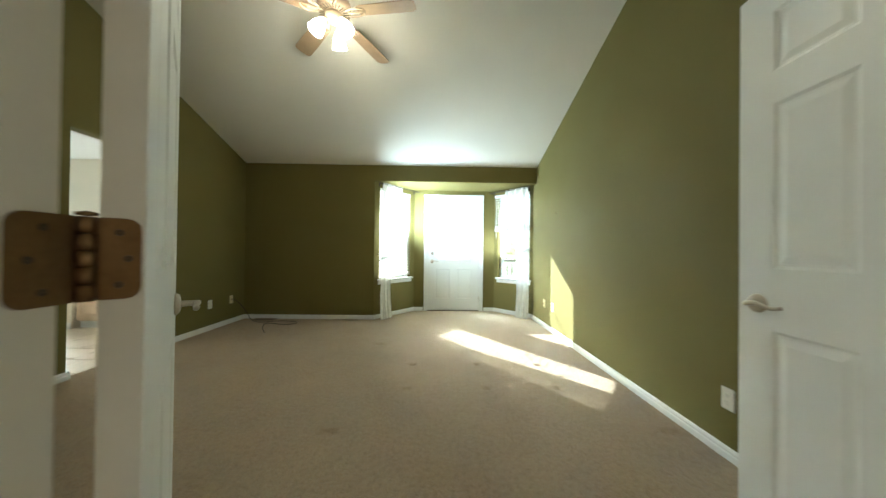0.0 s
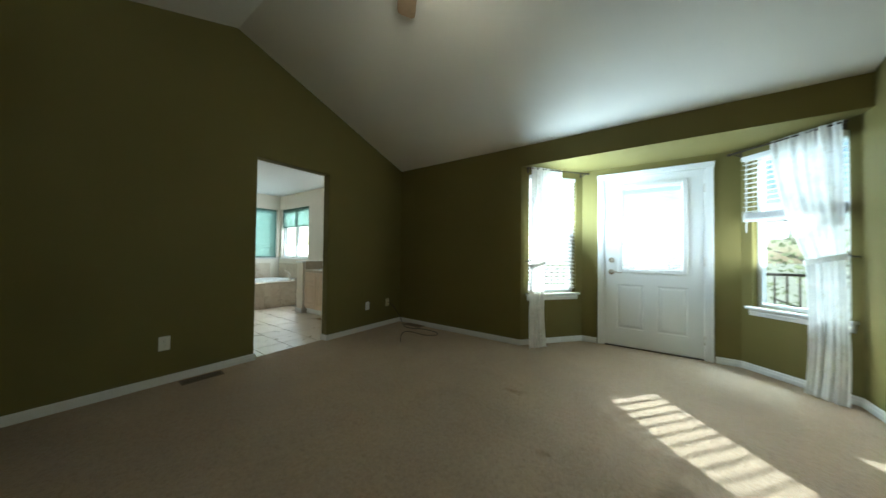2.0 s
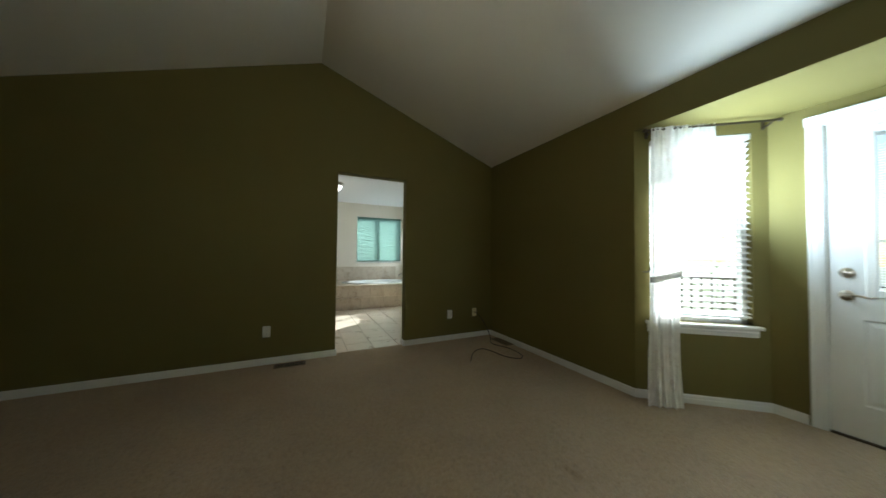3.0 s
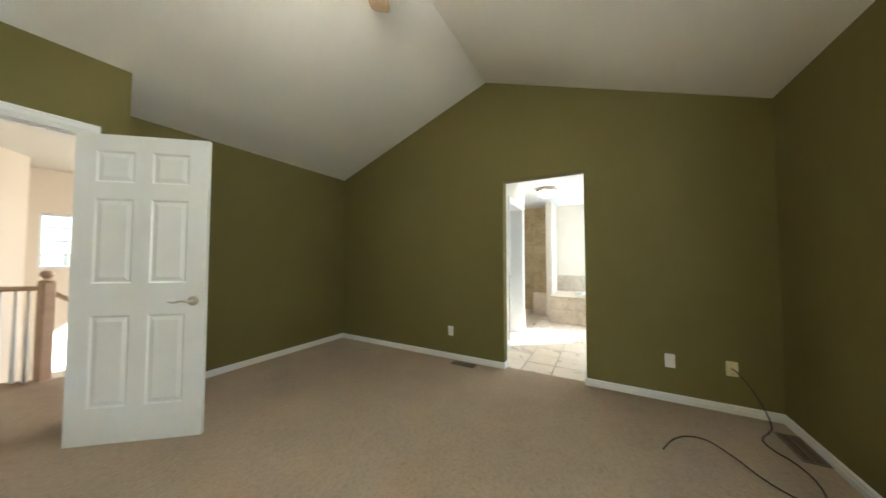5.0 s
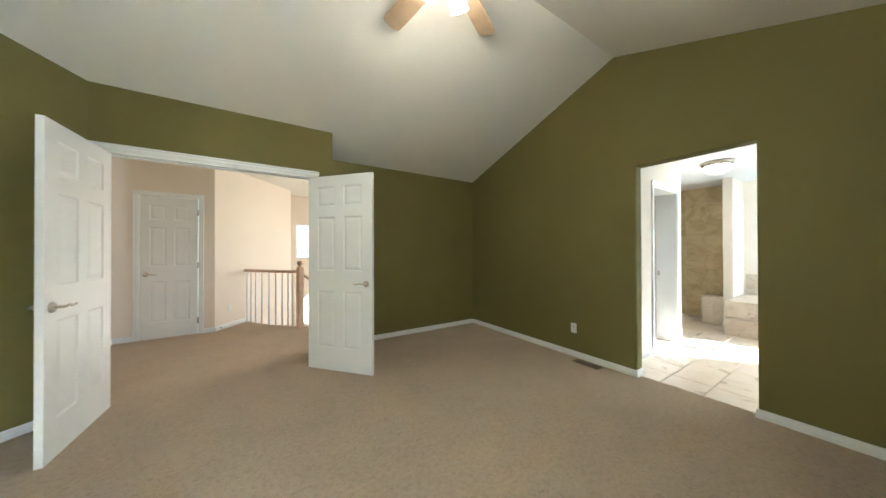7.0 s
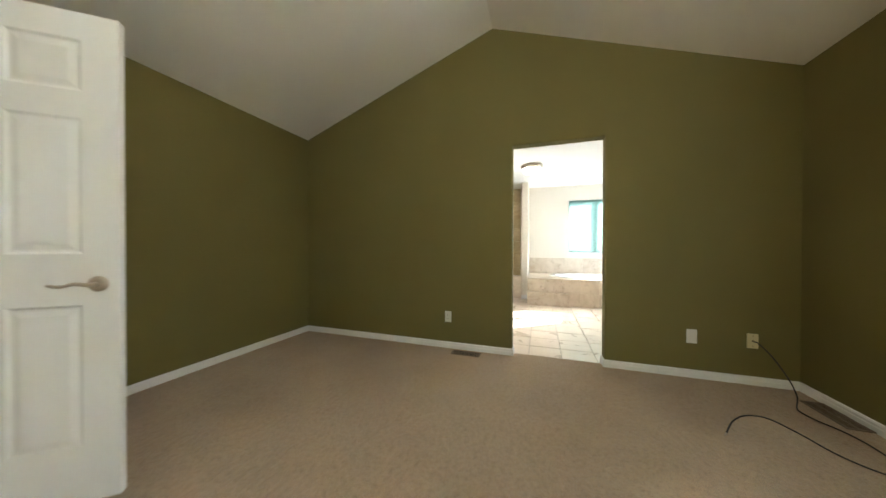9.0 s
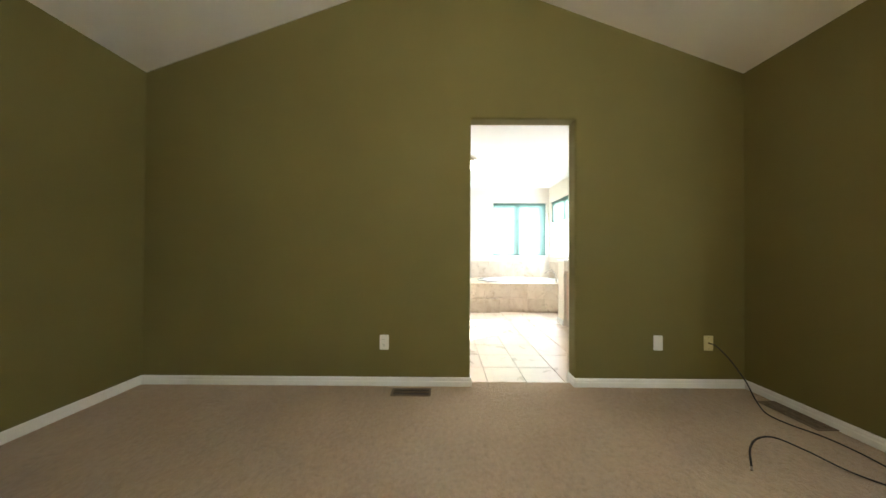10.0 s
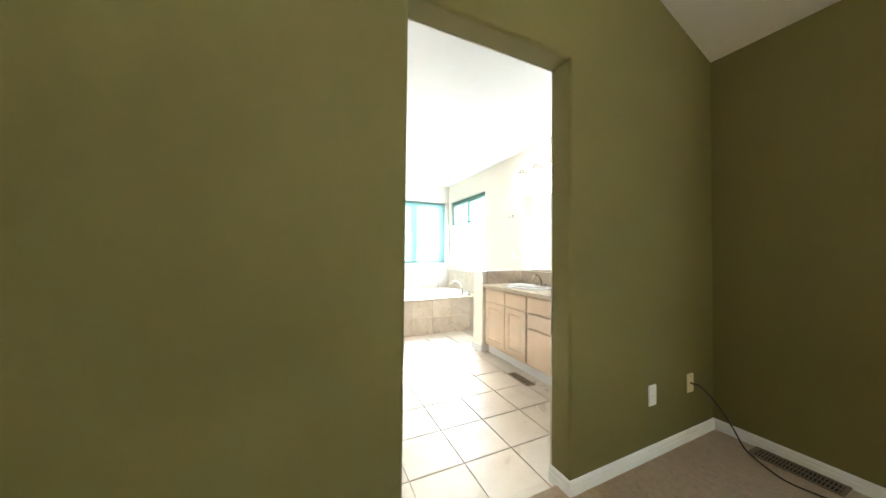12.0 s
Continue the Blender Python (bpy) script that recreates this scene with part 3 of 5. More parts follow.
prism(bm, [(BX - 0.2, 0.45), (XL - 0.1, 0.45), (XL - 0.1, BY1 + 0.2), (BX - 0.2, BY1 + 0.2)], BZ, BZ + 0.1)
solid("ceiling_bath", bm, M_BATHCEIL, "white bathroom ceiling", "ceiling", "structure")
bm = bmesh.new()
prism(bm, [(BX - 0.1, 0.5), (XL - 0.0675, 0.5), (XL - 0.0675, BY1 + 0.1), (BX - 0.1, BY1 + 0.1)], -0.1, -0.004)
floor_bath = solid("floor_bath", bm, M_GROUT, "travertine tile floor with tan grout joints", "tile floor", "structure")

# outdoors
bm = bmesh.new()
bmesh.ops.create_grid(bm, x_segments=40, y_segments=40, size=300)
for v in bm.verts:
    v.co.z = -2.9 + 0.25 * noise.noise(v.co * 0.02)
solid("ground", bm, M_GRASS, "pale dry sunlit lawn below the deck", "ground", "structure")

# ---- kinds of things ----
def turn(x, y, z, degrees):
    return pose(x, y, z, 0, 0, degrees)


def panel_slab(bm, w, h, t, panels, sides=(0, 1), sink=0.007):
    """A moulded door slab: x 0..w, y 0..t, z 0..h, with raised fields in the panels (x0, x1, z0, z1) on both faces."""
    xs = sorted({0.0, w, *(v for p in panels for v in p[:2])})
    zs = sorted({0.0, h, *(v for p in panels for v in p[2:])})
    grid = {}

    def vert(x, y, z):
        k = (round(x, 5), round(y, 5), round(z, 5))
        if k not in grid:
            grid[k] = bm.verts.new((x, y, z))
        return grid[k]

    for side in (0, 1):
        y, into = (0.0, 1) if side == 0 else (t, -1)
        for xa, xb in zip(xs, xs[1:]):
            for za, zb in zip(zs, zs[1:]):
                inside = any(p[0] <= xa and xb <= p[1] and p[2] <= za and zb <= p[3] for p in panels)
                rings = [(0.0, 0.0)]
                if inside and side in sides:
                    rings += [(0.010, sink), (0.018, sink), (0.040, sink * 0.25)]
                loops = [[vert(xa + i, y + into * d, za + i), vert(xb - i, y + into * d, za + i), vert(xb - i, y + into * d, zb - i), vert(xa + i, y + into * d, zb - i)] for i, d in rings]
                for a, b in zip(loops, loops[1:]):
                    for k in range(4):
                        bm.faces.new((a[k], a[(k + 1) % 4], b[(k + 1) % 4], b[k]))
                bm.faces.new(loops[-1])
    for za, zb in zip(zs, zs[1:]):
        for x in (0.0, w):
            bm.faces.new((vert(x, 0, za), vert(x, t, za), vert(x, t, zb), vert(x, 0, zb)))
    for xa, xb in zip(xs, xs[1:]):
        for z in (0.0, h):
            bm.faces.new((vert(xa, 0, z), vert(xb, 0, z), vert(xb, t, z), vert(xa, t, z)))


def six_panels(w):
    st, mid = 0.115 * w / 0.76, 0.10 * w / 0.76
    a, b = (st, (w - mid) / 2), ((w + mid) / 2, w - st)
    return [(*c, z0, z1) for z0, z1 in ((0.23, 0.82), (1.03, 1.59), (1.70, 1.91)) for c in (a, b)]


def lever(parent, x, z, y, out, way, mat, name="door_handle"):
    """A lever on a round rose at (x, y, z); out: -1 or 1 along y; way: the lever's direction along x."""
    bm = bmesh.new()
    face = Matrix.Translation((x, y, z)) @ Matrix.Rotation(radians(90 if out < 0 else -90), 4, "X")
    lathe(bm, [(0.0005, 0), (0.033, 0), (0.033, 0.004), (0.029, 0.010), (0.018, 0.014), (0.0005, 0.014)], 24, face)
    rose = part(name, bm, mat, parent, "satin nickel lever handle", True)
    bm = bmesh.new()
    y2 = y + out * 0.052
    tube(bm, smooth_line([(x, y + out * 0.008, z), (x, y + out * 0.03, z), (x + way * 0.012, y2, z + 0.001), (x + way * 0.045, y2, z + 0.006), (x + way * 0.085, y2 - out * 0.004, z - 0.004), (x + way * 0.118, y2, z + 0.003)], 5), 0.0095, 10, 0.006)
    part("lever", bm, mat, rose, smooth=True)


def plate_outline(w, h, r, n=4):
    pts = []
    for cx, cy, a0 in ((w - r, h - r, 0), (r, h - r, 90), (r, r, 180), (w - r, r, 270)):
        for i in range(n + 1):
            a = radians(a0 + 90 * i / n)
            pts.append((cx + r * math.cos(a), cy + r * math.sin(a)))
    return pts


def casing_leg(bm, m, length, width=0.062):
    """Moulded trim: a stepped section (u across, v proud) swept along w."""
    prism(bm, [(0, 0), (width, 0), (width, 0.016), (width * 0.82, 0.018), (width * 0.70, 0.013), (width * 0.30, 0.012), (width * 0.18, 0.008), (0, 0.007)], 0, length, m)


def casing(name, p, along, out, x0, x1, top, label, width=0.062):
    """Trim round an opening in a wall: p on the wall face, along its run, out into the room; x0..x1 the opening, top its height."""
    a, o = Vector((*along, 0)), Vector((*out, 0))
    th = thing(name, label, "door casing", kind="structure")
    p = Vector((*p, 0.001))

    def frame_m(u, v, w, origin):
        return Matrix(((u.x, v.x, w.x, origin.x), (u.y, v.y, w.y, origin.y), (u.z, v.z, w.z, origin.z), (0, 0, 0, 1)))

    up = Vector((0, 0, 1))
    for u, x in ((-a, x0), (a, x1)):
        bm = bmesh.new()
        casing_leg(bm, frame_m(u, o, up, p + a * x), top)
        part("casing_leg", bm, M_WHITE, th)
    bm = bmesh.new()
    casing_leg(bm, frame_m(up, o, a, p + a * (x0 - width) + up * top), x1 - x0 + 2 * width)
    part("casing_head", bm, M_WHITE, th)
    return th


def jambs(name, p, along, out, x0, x1, top, depth, label, t=0.018):
    a, o = Vector((*along, 0)), Vector((*out, 0))
    m = Matrix(((a.x, -o.x, 0, p[0]), (a.y, -o.y, 0, p[1]), (0, 0, 1, 0), (0, 0, 0, 1)))
    th = thing(name, label, "door frame", kind="structure")
    for lo, hi in (((x0, -0.001, 0.002), (x0 + t, depth + 0.001, top)), ((x1 - t, -0.001, 0.002), (x1, depth + 0.001, top)), ((x0 + t, -0.001, top - t), (x1 - t, depth + 0.001, top))):
        bm = bmesh.new()
        box(bm, lo, hi, m, 0.001)
        part("jamb", bm, M_WHITE, th)
    return th


# ---- outside door in the bay ----
DW = DOOR_X[1] - DOOR_X[0]
d = thing("door_1", "white steel outside door with a half glass pane", "door", turn(DOOR_X[0], YB + 0.015, 0.03, 0), kind="structure")
GX, GZ = (0.155, 0.775), (0.895, 1.93)             # glass surround within the slab
bm = bmesh.new()
low = [(0.13, 0.395, 0.21, 0.74), (0.525, 0.79, 0.21, 0.74)]
panel_slab(bm, DW, GZ[0], 0.044, low, sides=(0,), sink=0.007)
for lo, hi in (((0, 0, GZ[0]), (GX[0], 0.044, 2.02)), ((GX[1], 0, GZ[0]), (DW, 0.044, 2.02)), ((GX[0], 0, GZ[1]), (GX[1], 0.044, 2.02))):
    box(bm, lo, hi)
part("slab", bm, M_WHITE, d)
bm = bmesh.new()
for lo, hi in (((GX[0] - 0.012, -0.014, GZ[0] - 0.012), (GX[0] + 0.032, 0.05, GZ[1] + 0.012)), ((GX[1] - 0.032, -0.014, GZ[0] - 0.012), (GX[1] + 0.012, 0.05, GZ[1] + 0.012)),
               ((GX[0] + 0.032, -0.014, GZ[1] - 0.032), (GX[1] - 0.032, 0.05, GZ[1] + 0.012)), ((GX[0] + 0.032, -0.014, GZ[0] - 0.012), (GX[1] - 0.032, 0.05, GZ[0] + 0.032))):
    box(bm, lo, hi, None, 0.006, 2)
part("glass_frame", bm, M_WHITE, d)
bm = bmesh.new()
box(bm, (GX[0] + 0.03, 0.010, GZ[0] + 0.03), (GX[1] - 0.03, 0.013, GZ[1] - 0.03))
pane = part("pane", bm, M_GLASS, d)
pane.visible_shadow = False
# enclosed mini blind, slats turned along the sun
bm = bmesh.new()
box(bm, (GX[0] + 0.034, 0.020, GZ[1] - 0.052), (GX[1] - 0.034, 0.036, GZ[1] - 0.034))
for k in range(56):
    z = GZ[0] + 0.045 + k * 0.016
    box(bm, (GX[0] + 0.036, -0.0055, -0.0003), (GX[1] - 0.036, 0.0055, 0.0003), Matrix.Translation((0, 0.028, z)) @ Matrix.Rotation(radians(26), 4, "X"))
part("blind_slats", bm, M_SLAT, d)["kind"] = "stuff"
bm = bmesh.new()
box(bm, (GX[0] + 0.034, 0.022, 1.22), (GX[1] - 0.034, 0.034, 1.235))
part("blind_bar", bm, M_SLAT, d)
bm = bmesh.new()
box(bm, (GX[1] - 0.035, -0.024, 1.60), (GX[1] + 0.005, -0.012, 1.68), None, 0.004)
part("blind_slider", bm, M_WHITE, d)
bm = bmesh.new()
lathe(bm, [(0.0005, 0), (0.032, 0), (0.032, 0.006), (0.026, 0.016), (0.012, 0.018), (0.012, 0.026), (0.0005, 0.027)], 24, Matrix.Translation((0.075, 0, 1.03)) @ Matrix.Rotation(radians(90), 4, "X"))
part("deadbolt", bm, M_NICKEL, d, "satin nickel deadbolt", True)
lever(d, 0.072, 0.885, 0.0, -1, 1, M_NICKEL)
for z in (0.20, 1.03, 1.82):
    bm = bmesh.new()
    box(bm, (DW - 0.002, -0.012, z - 0.05), (DW + 0.010, 0.002, z + 0.05), None, 0.004)
    box(bm, (DW + 0.010, -0.0165, z - 0.05), (DW + 0.030, -0.0145, z + 0.05))
    part("hinge", bm, M_NICKEL, d, "satin nickel hinge")
bm = bmesh.new()
box(bm, (0.0, -0.022, -0.028), (DW, 0.12, 0.003), None, 0.003)
part("threshold", bm, M_BRONZE, d, "dark metal threshold")
casing("trim_outside_door", (0, YB), (1, 0), (0, -1), DOOR_X[0] - 0.012, DOOR_X[1] + 0.012, 2.055, "white moulded casing round the outside door", 0.07)
jambs("frame_outside_door", (0, YB), (1, 0), (0, -1), DOOR_X[0] - 0.012, DOOR_X[1] + 0.012, 2.054, 0.14, "white painted frame of the outside door", 0.010)


# ---- bay windows with blinds and curtains ----
def bay_window(name, corner, along, out, s0, s1, label):
    """A casement window in a slanted wall. corner: the wall's end at the door; along: away from the door; out: into the room."""
    a, o = Vector((*along, 0)).normalized(), Vector((*out, 0)).normalized()
    m = Matrix(((a.x, o.x, 0, corner[0]), (a.y, o.y, 0, corner[1]), (0, 0, 1, 0), (0, 0, 0, 1)))
    th = thing(name, label, "window", m, kind="structure")
    y0, y1 = -0.115, -0.06
    bm = bmesh.new()
    f = 0.036
    for lo, hi in (((s0 + 0.001, y0, SILL + 0.001), (s0 + f, y1, HEAD - 0.001)), ((s1 - f, y0, SILL + 0.001), (s1 - 0.001, y1, HEAD - 0.001)), ((s0 + f, y0, HEAD - f), (s1 - f, y1, HEAD - 0.001)), ((s0 + f, y0, SILL + 0.001), (s1 - f, y1, SILL + f))):
        box(bm, lo, hi, None, 0.003)
    part("window_frame", bm, M_VINYL, th)
    bm = bmesh.new()
    box(bm, (s0 + f, y0 + 0.026, SILL + f), (s1 - f, y0 + 0.029, HEAD - f))
    part("pane", bm, M_GLASS, th).visible_shadow = False
    bm = bmesh.new()
    box(bm, (s0 + f + 0.02, y1 - 0.004, SILL + 0.012), (s0 + f + 0.075, y1 + 0.016, SILL + 0.030), None, 0.003)
    part("crank", bm, M_VINYL, th)
    bm = bmesh.new()
    box(bm, (s0 - 0.035, -0.058, SILL - 0.024), (s1 + 0.035, 0.050, SILL - 0.0005), None, 0.006, 2)
    part("window_sill", bm, M_WHITE, th, "white wooden window stool")
    bm = bmesh.new()
    prism(bm, [(0.0006, SILL - 0.085), (0.012, SILL - 0.085), (0.018, SILL - 0.05), (0.014, SILL - 0.040), (0.018, SILL - 0.0245), (0.0006, SILL - 0.0245)], s0 - 0.022, s1 + 0.022,
          Matrix(((0, 0, 1, 0), (1, 0, 0, 0), (0, 1, 0, 0), (0, 0, 0, 1))))
    part("apron", bm, M_WHITE, th)
    return m


def blind(m, s0, s1, bottom, label, tilt=20, pitch=0.046, y=-0.030, shut=9.0, slope=0.0):
    """A two-inch slatted blind inside the window's reveal, let down to bottom."""
    th = thing("window_blind", label, "blind", m)
    bm = bmesh.new()
    box(bm, (s0 + 0.006, y - 0.031, HEAD - 0.048), (s1 - 0.006, y + 0.034, HEAD - 0.003), None, 0.004)
    part("headrail", bm, M_SLAT, th)
    bm = bmesh.new()
    sec = [(-0.025, 0.0), (-0.012, 0.0022), (0, 0.003), (0.012, 0.0022), (0.025, 0.0), (0.025, 0.0024), (0, 0.0054), (-0.025, 0.0024)]
    prism(bm, sec, s0 + 0.008, s1 - 0.008, Matrix(((0, 0, 1, 0), (1, 0, 0, 0), (0, 1, 0, 0), (0, 0, 0, 1))))
    me = mesh_of(bm, "slat", M_SLAT)
    stack = bottom > SILL + 0.3
    z, n = HEAD - 0.085, 0
    stop = bottom + (0.075 if stack else 0.03)
    while z > stop:
        ob = new("slat", me)
        ob.parent = th
        ob.matrix_basis = Matrix.Translation((0, y, z)) @ Matrix.Rotation(radians(-tilt - slope * min(1.0, max(0.0, z - SILL)) + 1.2 * math.sin(n * 2.3) + (62 if z > shut else 0)), 4, "X")
        z -= pitch
        n += 1
    if stack:
        for k in range(14):
            ob = new("slat", me)
            ob.parent = th
            ob.matrix_basis = Matrix.Translation((0, y + 0.001 * math.sin(k * 5), bottom + 0.018 + k * 0.0048))
    bm = bmesh.new()
    box(bm, (s0 + 0.008, y - 0.026, bottom), (s1 - 0.008, y + 0.026, bottom + 0.016), None, 0.004)
    part("bottom_rail", bm, M_SLAT, th)
    for s in (s0 + 0.10, s1 - 0.10):
        bm = bmesh.new()
        for yy in (y - 0.027, y + 0.027):
            tube(bm, [(s, yy, HEAD - 0.05), (s, yy, bottom + 0.01)], 0.0011, 5)
        part("ladder_cord", bm, M_SLAT, th)
    bm = bmesh.new()
    tube(bm, [(s0 + 0.05, y + 0.036, HEAD - 0.05), (s0 + 0.05, y + 0.037, HEAD - 0.75)], 0.004, 6)
    part("tilt_wand", bm, M_SLAT, th)
    return th


def curtain(m, label, s_out, s_in, tie_z, flip, phase):
    """A sheer panel hung from the rod, drawn aside by a tieback. s_out, s_in: edges at (top, tie, bottom)."""
    th = thing("curtain", label, "curtain", m)
    nu, nv = 150, 60
    bm = bmesh.new()
    rows = []
    ztop, zlow = 2.165, 0.022
    for j in range(nv + 1):
        z = ztop + (zlow - ztop) * j / nv

        def edge(e):
            if z > tie_z:
                t = (ztop - z) / (ztop - tie_z)
                return e[0] + (e[1] - e[0]) * t ** 1.6
            t = (tie_z - z) / (tie_z - zlow)
            return e[1] + (e[2] - e[1]) * (t ** 0.7)
        a, b = edge(s_out), edge(s_in)
        slack = 0.55 + 0.45 * min(1, abs(z - tie_z) / 0.7)
        row = []
        for i in range(nu + 1):
            u = i / nu
            wob = math.sin(u * 26 + phase + 0.5 * math.sin(z * 2.0)) * 0.6 + math.sin(u * 43 + 1.3 * phase + z * 0.8) * 0.4
            deep = 0.017 * slack * (0.5 if z > 2.1 else 1.0) * wob
            flare = 0.05 * max(0, (0.45 - z) / 0.45) ** 1.5
            ruffle = 0.006 * max(0.0, (z - 1.95) / 0.2) * math.sin(u * 84 + 2.0 * math.sin(u * 9 + phase))
            row.append(bm.verts.new((a + (b - a) * u + 0.006 * wob, 0.085 + deep + ruffle + flare + 0.01 * math.sin(z * 3 + u * 4), z)))
        rows.append(row)
    for r0, r1 in zip(rows, rows[1:]):
        for i in range(nu):
            bm.faces.new((r0[i], r0[i + 1], r1[i + 1], r1[i]))
    part("cloth", bm, M_SHEER, th, "sheer white embroidered voile", True)
    bm = bmesh.new()
    c = (s_out[1] + s_in[1]) / 2
    half = abs(s_in[1] - s_out[1]) / 2 + 0.012
    ring = [(c + half * math.cos(radians(a)), 0.085 + 0.04 * math.sin(radians(a)), tie_z - 0.03 * math.cos(radians(a)) * flip) for a in range(0, 361, 20)]
    for k in (-0.018, -0.006, 0.006, 0.018):
        tube(bm, [(x, y, z + k) for x, y, z in ring], 0.0065, 6)
    part("tieback", bm, M_SHEER, th, smooth=True)
    bm = bmesh.new()
    s = s_out[1] + (0.03 if s_out[1] > s_in[1] else -0.03)
    tube(bm, smooth_line([(s, 0.002, tie_z + 0.03), (s, 0.06, tie_z + 0.03), (s, 0.11, tie_z + 0.045), (s, 0.115, tie_z + 0.07)], 4), 0.005, 8)
    part("tieback_hook", bm, M_BRONZE, th)
    return th


def curtain_rod(m, s0, s1, label):
    th = thing("curtain_rod", label, "curtain rod", m)
    bm = bmesh.new()
    tube(bm, [(s0, 0.085, 2.15), (s1, 0.085, 2.15)], 0.008, 10)
    part("rod", bm, M_BRONZE, th, smooth=True)
    for s, k in ((s0, -1), (s1, 1)):
        bm = bmesh.new()
        lathe(bm, [(0.0005, 0), (0.008, 0), (0.013, 0.006), (0.014, 0.016), (0.009, 0.026), (0.0005, 0.030)], 14, Matrix.Translation((s, 0.085, 2.15)) @ Matrix.Rotation(radians(90 * k), 4, "Y"))
        part("finial", bm, M_BRONZE, th, smooth=True)
    for s in (s0 + 0.03, s1 - 0.03):
        bm = bmesh.new()
        box(bm, (s - 0.012, 0.0015, 2.115), (s + 0.012, 0.005, 2.178), None, 0.002)
        tube(bm, smooth_line([(s, 0.004, 2.13), (s, 0.05, 2.132), (s, 0.085, 2.139)], 4), 0.005, 8)
        part("bracket", bm, M_BRONZE, th)
    return th


LA = Vector(BAY[0]) - Vector(BAY[1])
RA = Vector(BAY[3]) - Vector(BAY[2])
run_l = LA.length
LA.normalize(), RA.normalize()
mL = bay_window("window_1", BAY[1], LA, (-LA.y, LA.x), WIN_L[0], WIN_L[1], "white vinyl casement window in the bay")
mR = bay_window("window_2", BAY[2], RA, (RA.y, -RA.x), WIN_R[0], WIN_R[1], "white vinyl casement window in the bay")
blind(mL, WIN_L[0], WIN_L[1], SILL + 0.05, "white slatted blind let fully down in the window", tilt=14, shut=1.76, slope=11.0)
blind(mR, WIN_R[0] - 0.05, WIN_R[1] + 0.01, 1.46, "white slatted blind drawn half up over the window", tilt=2, y=0.034)
curtain_rod(mL, 0.0, 0.83, "dark bronze curtain rod above the blind")
curtain_rod(mR, -0.03, 0.70, "dark bronze curtain rod above the raised blind")
curtain(mL, "sheer white curtain tied back beside the lowered blind", (0.80, 0.795, 0.85), (0.37, 0.615, 0.61), 1.0, 1, 0.4)
curtain(mR, "sheer white curtain tied back across the bright window", (0.70, 0.705, 0.745), (0.27, 0.50, 0.505), 1.10, -1, 2.1)


# ---- double entrance doors ----
def entrance_door(name, m, inner, label, w=0.766):
    """A six-panel leaf hung at the local origin; inner: the side of the slab (+1: y 0..t, -1: y -t..0)."""
    t, h = 0.035, 2.02
    th = thing(name, label, "door", m, kind="structure")
    bm = bmesh.new()
    panel_slab(bm, w, h, t, six_panels(w))
    off = Matrix.Translation((0.004, 0.008 if inner > 0 else -t - 0.008, 0.024))
    bmesh.ops.transform(bm, matrix=off, verts=bm.verts)
    part("slab", bm, M_WHITE, th)
    y0, y1 = (0.008, t + 0.008) if inner > 0 else (-t - 0.008, -0.008)
    lever(th, w - 0.062, 0.93, y0, -1, -1, M_NICKEL)
    lever(th, w - 0.062, 0.93, y1, 1, -1, M_NICKEL)
    bm = bmesh.new()
    box(bm, (w + 0.0005, (y0 + y1) / 2 - 0.0125, 0.90), (w + 0.0035, (y0 + y1) / 2 + 0.0125, 0.96))
    part("latch_plate", bm, M_NICKEL, th)
    for z in (0.22, 1.088, 1.84):
        bm = bmesh.new()
        tall = 0.09
        for k in range(5):
            lathe(bm, [(0.0005, 0), (0.0078, 0.0004), (0.0078, tall / 5 - 0.0006), (0.0005, tall / 5 - 0.0002)], 12, Matrix.Translation((-0.002, 0, z - tall / 2 + k * tall / 5)))
        lathe(bm, [(0.0005, 0), (0.0085, 0.001), (0.0085, 0.004), (0.0005, 0.006)], 12, Matrix.Translation((-0.002, 0, z + tall / 2)))
        hg = part("hinge", bm, M_BRASS, th, "aged brass butt hinge", True)
        bm = bmesh.new()
        prism(bm, plate_outline(0.042, tall, 0.012), 0, 0.0024, Matrix(((0, 0, 1, 0.0015), (inner, 0, 0, -0.002 * inner), (0, 1, 0, z - tall / 2), (0, 0, 0, 1))))
        part("door_leaf", bm, M_BRASS, hg)
        for dz, dy in ((-0.029, 0.017), (0.0, 0.024), (0.029, 0.017)):
            bm = bmesh.new()
            lathe(bm, [(0.0005, 0.0004), (0.0012, 0.0001), (0.0036, 0.0009), (0.0038, 0)], 10, Matrix.Translation((0.0013, (dy + 0.006) * inner, z + dz)) @ Matrix.Rotation(radians(-90), 4, "Y"))
            part("screw", bm, M_BRONZE, hg)
    return th


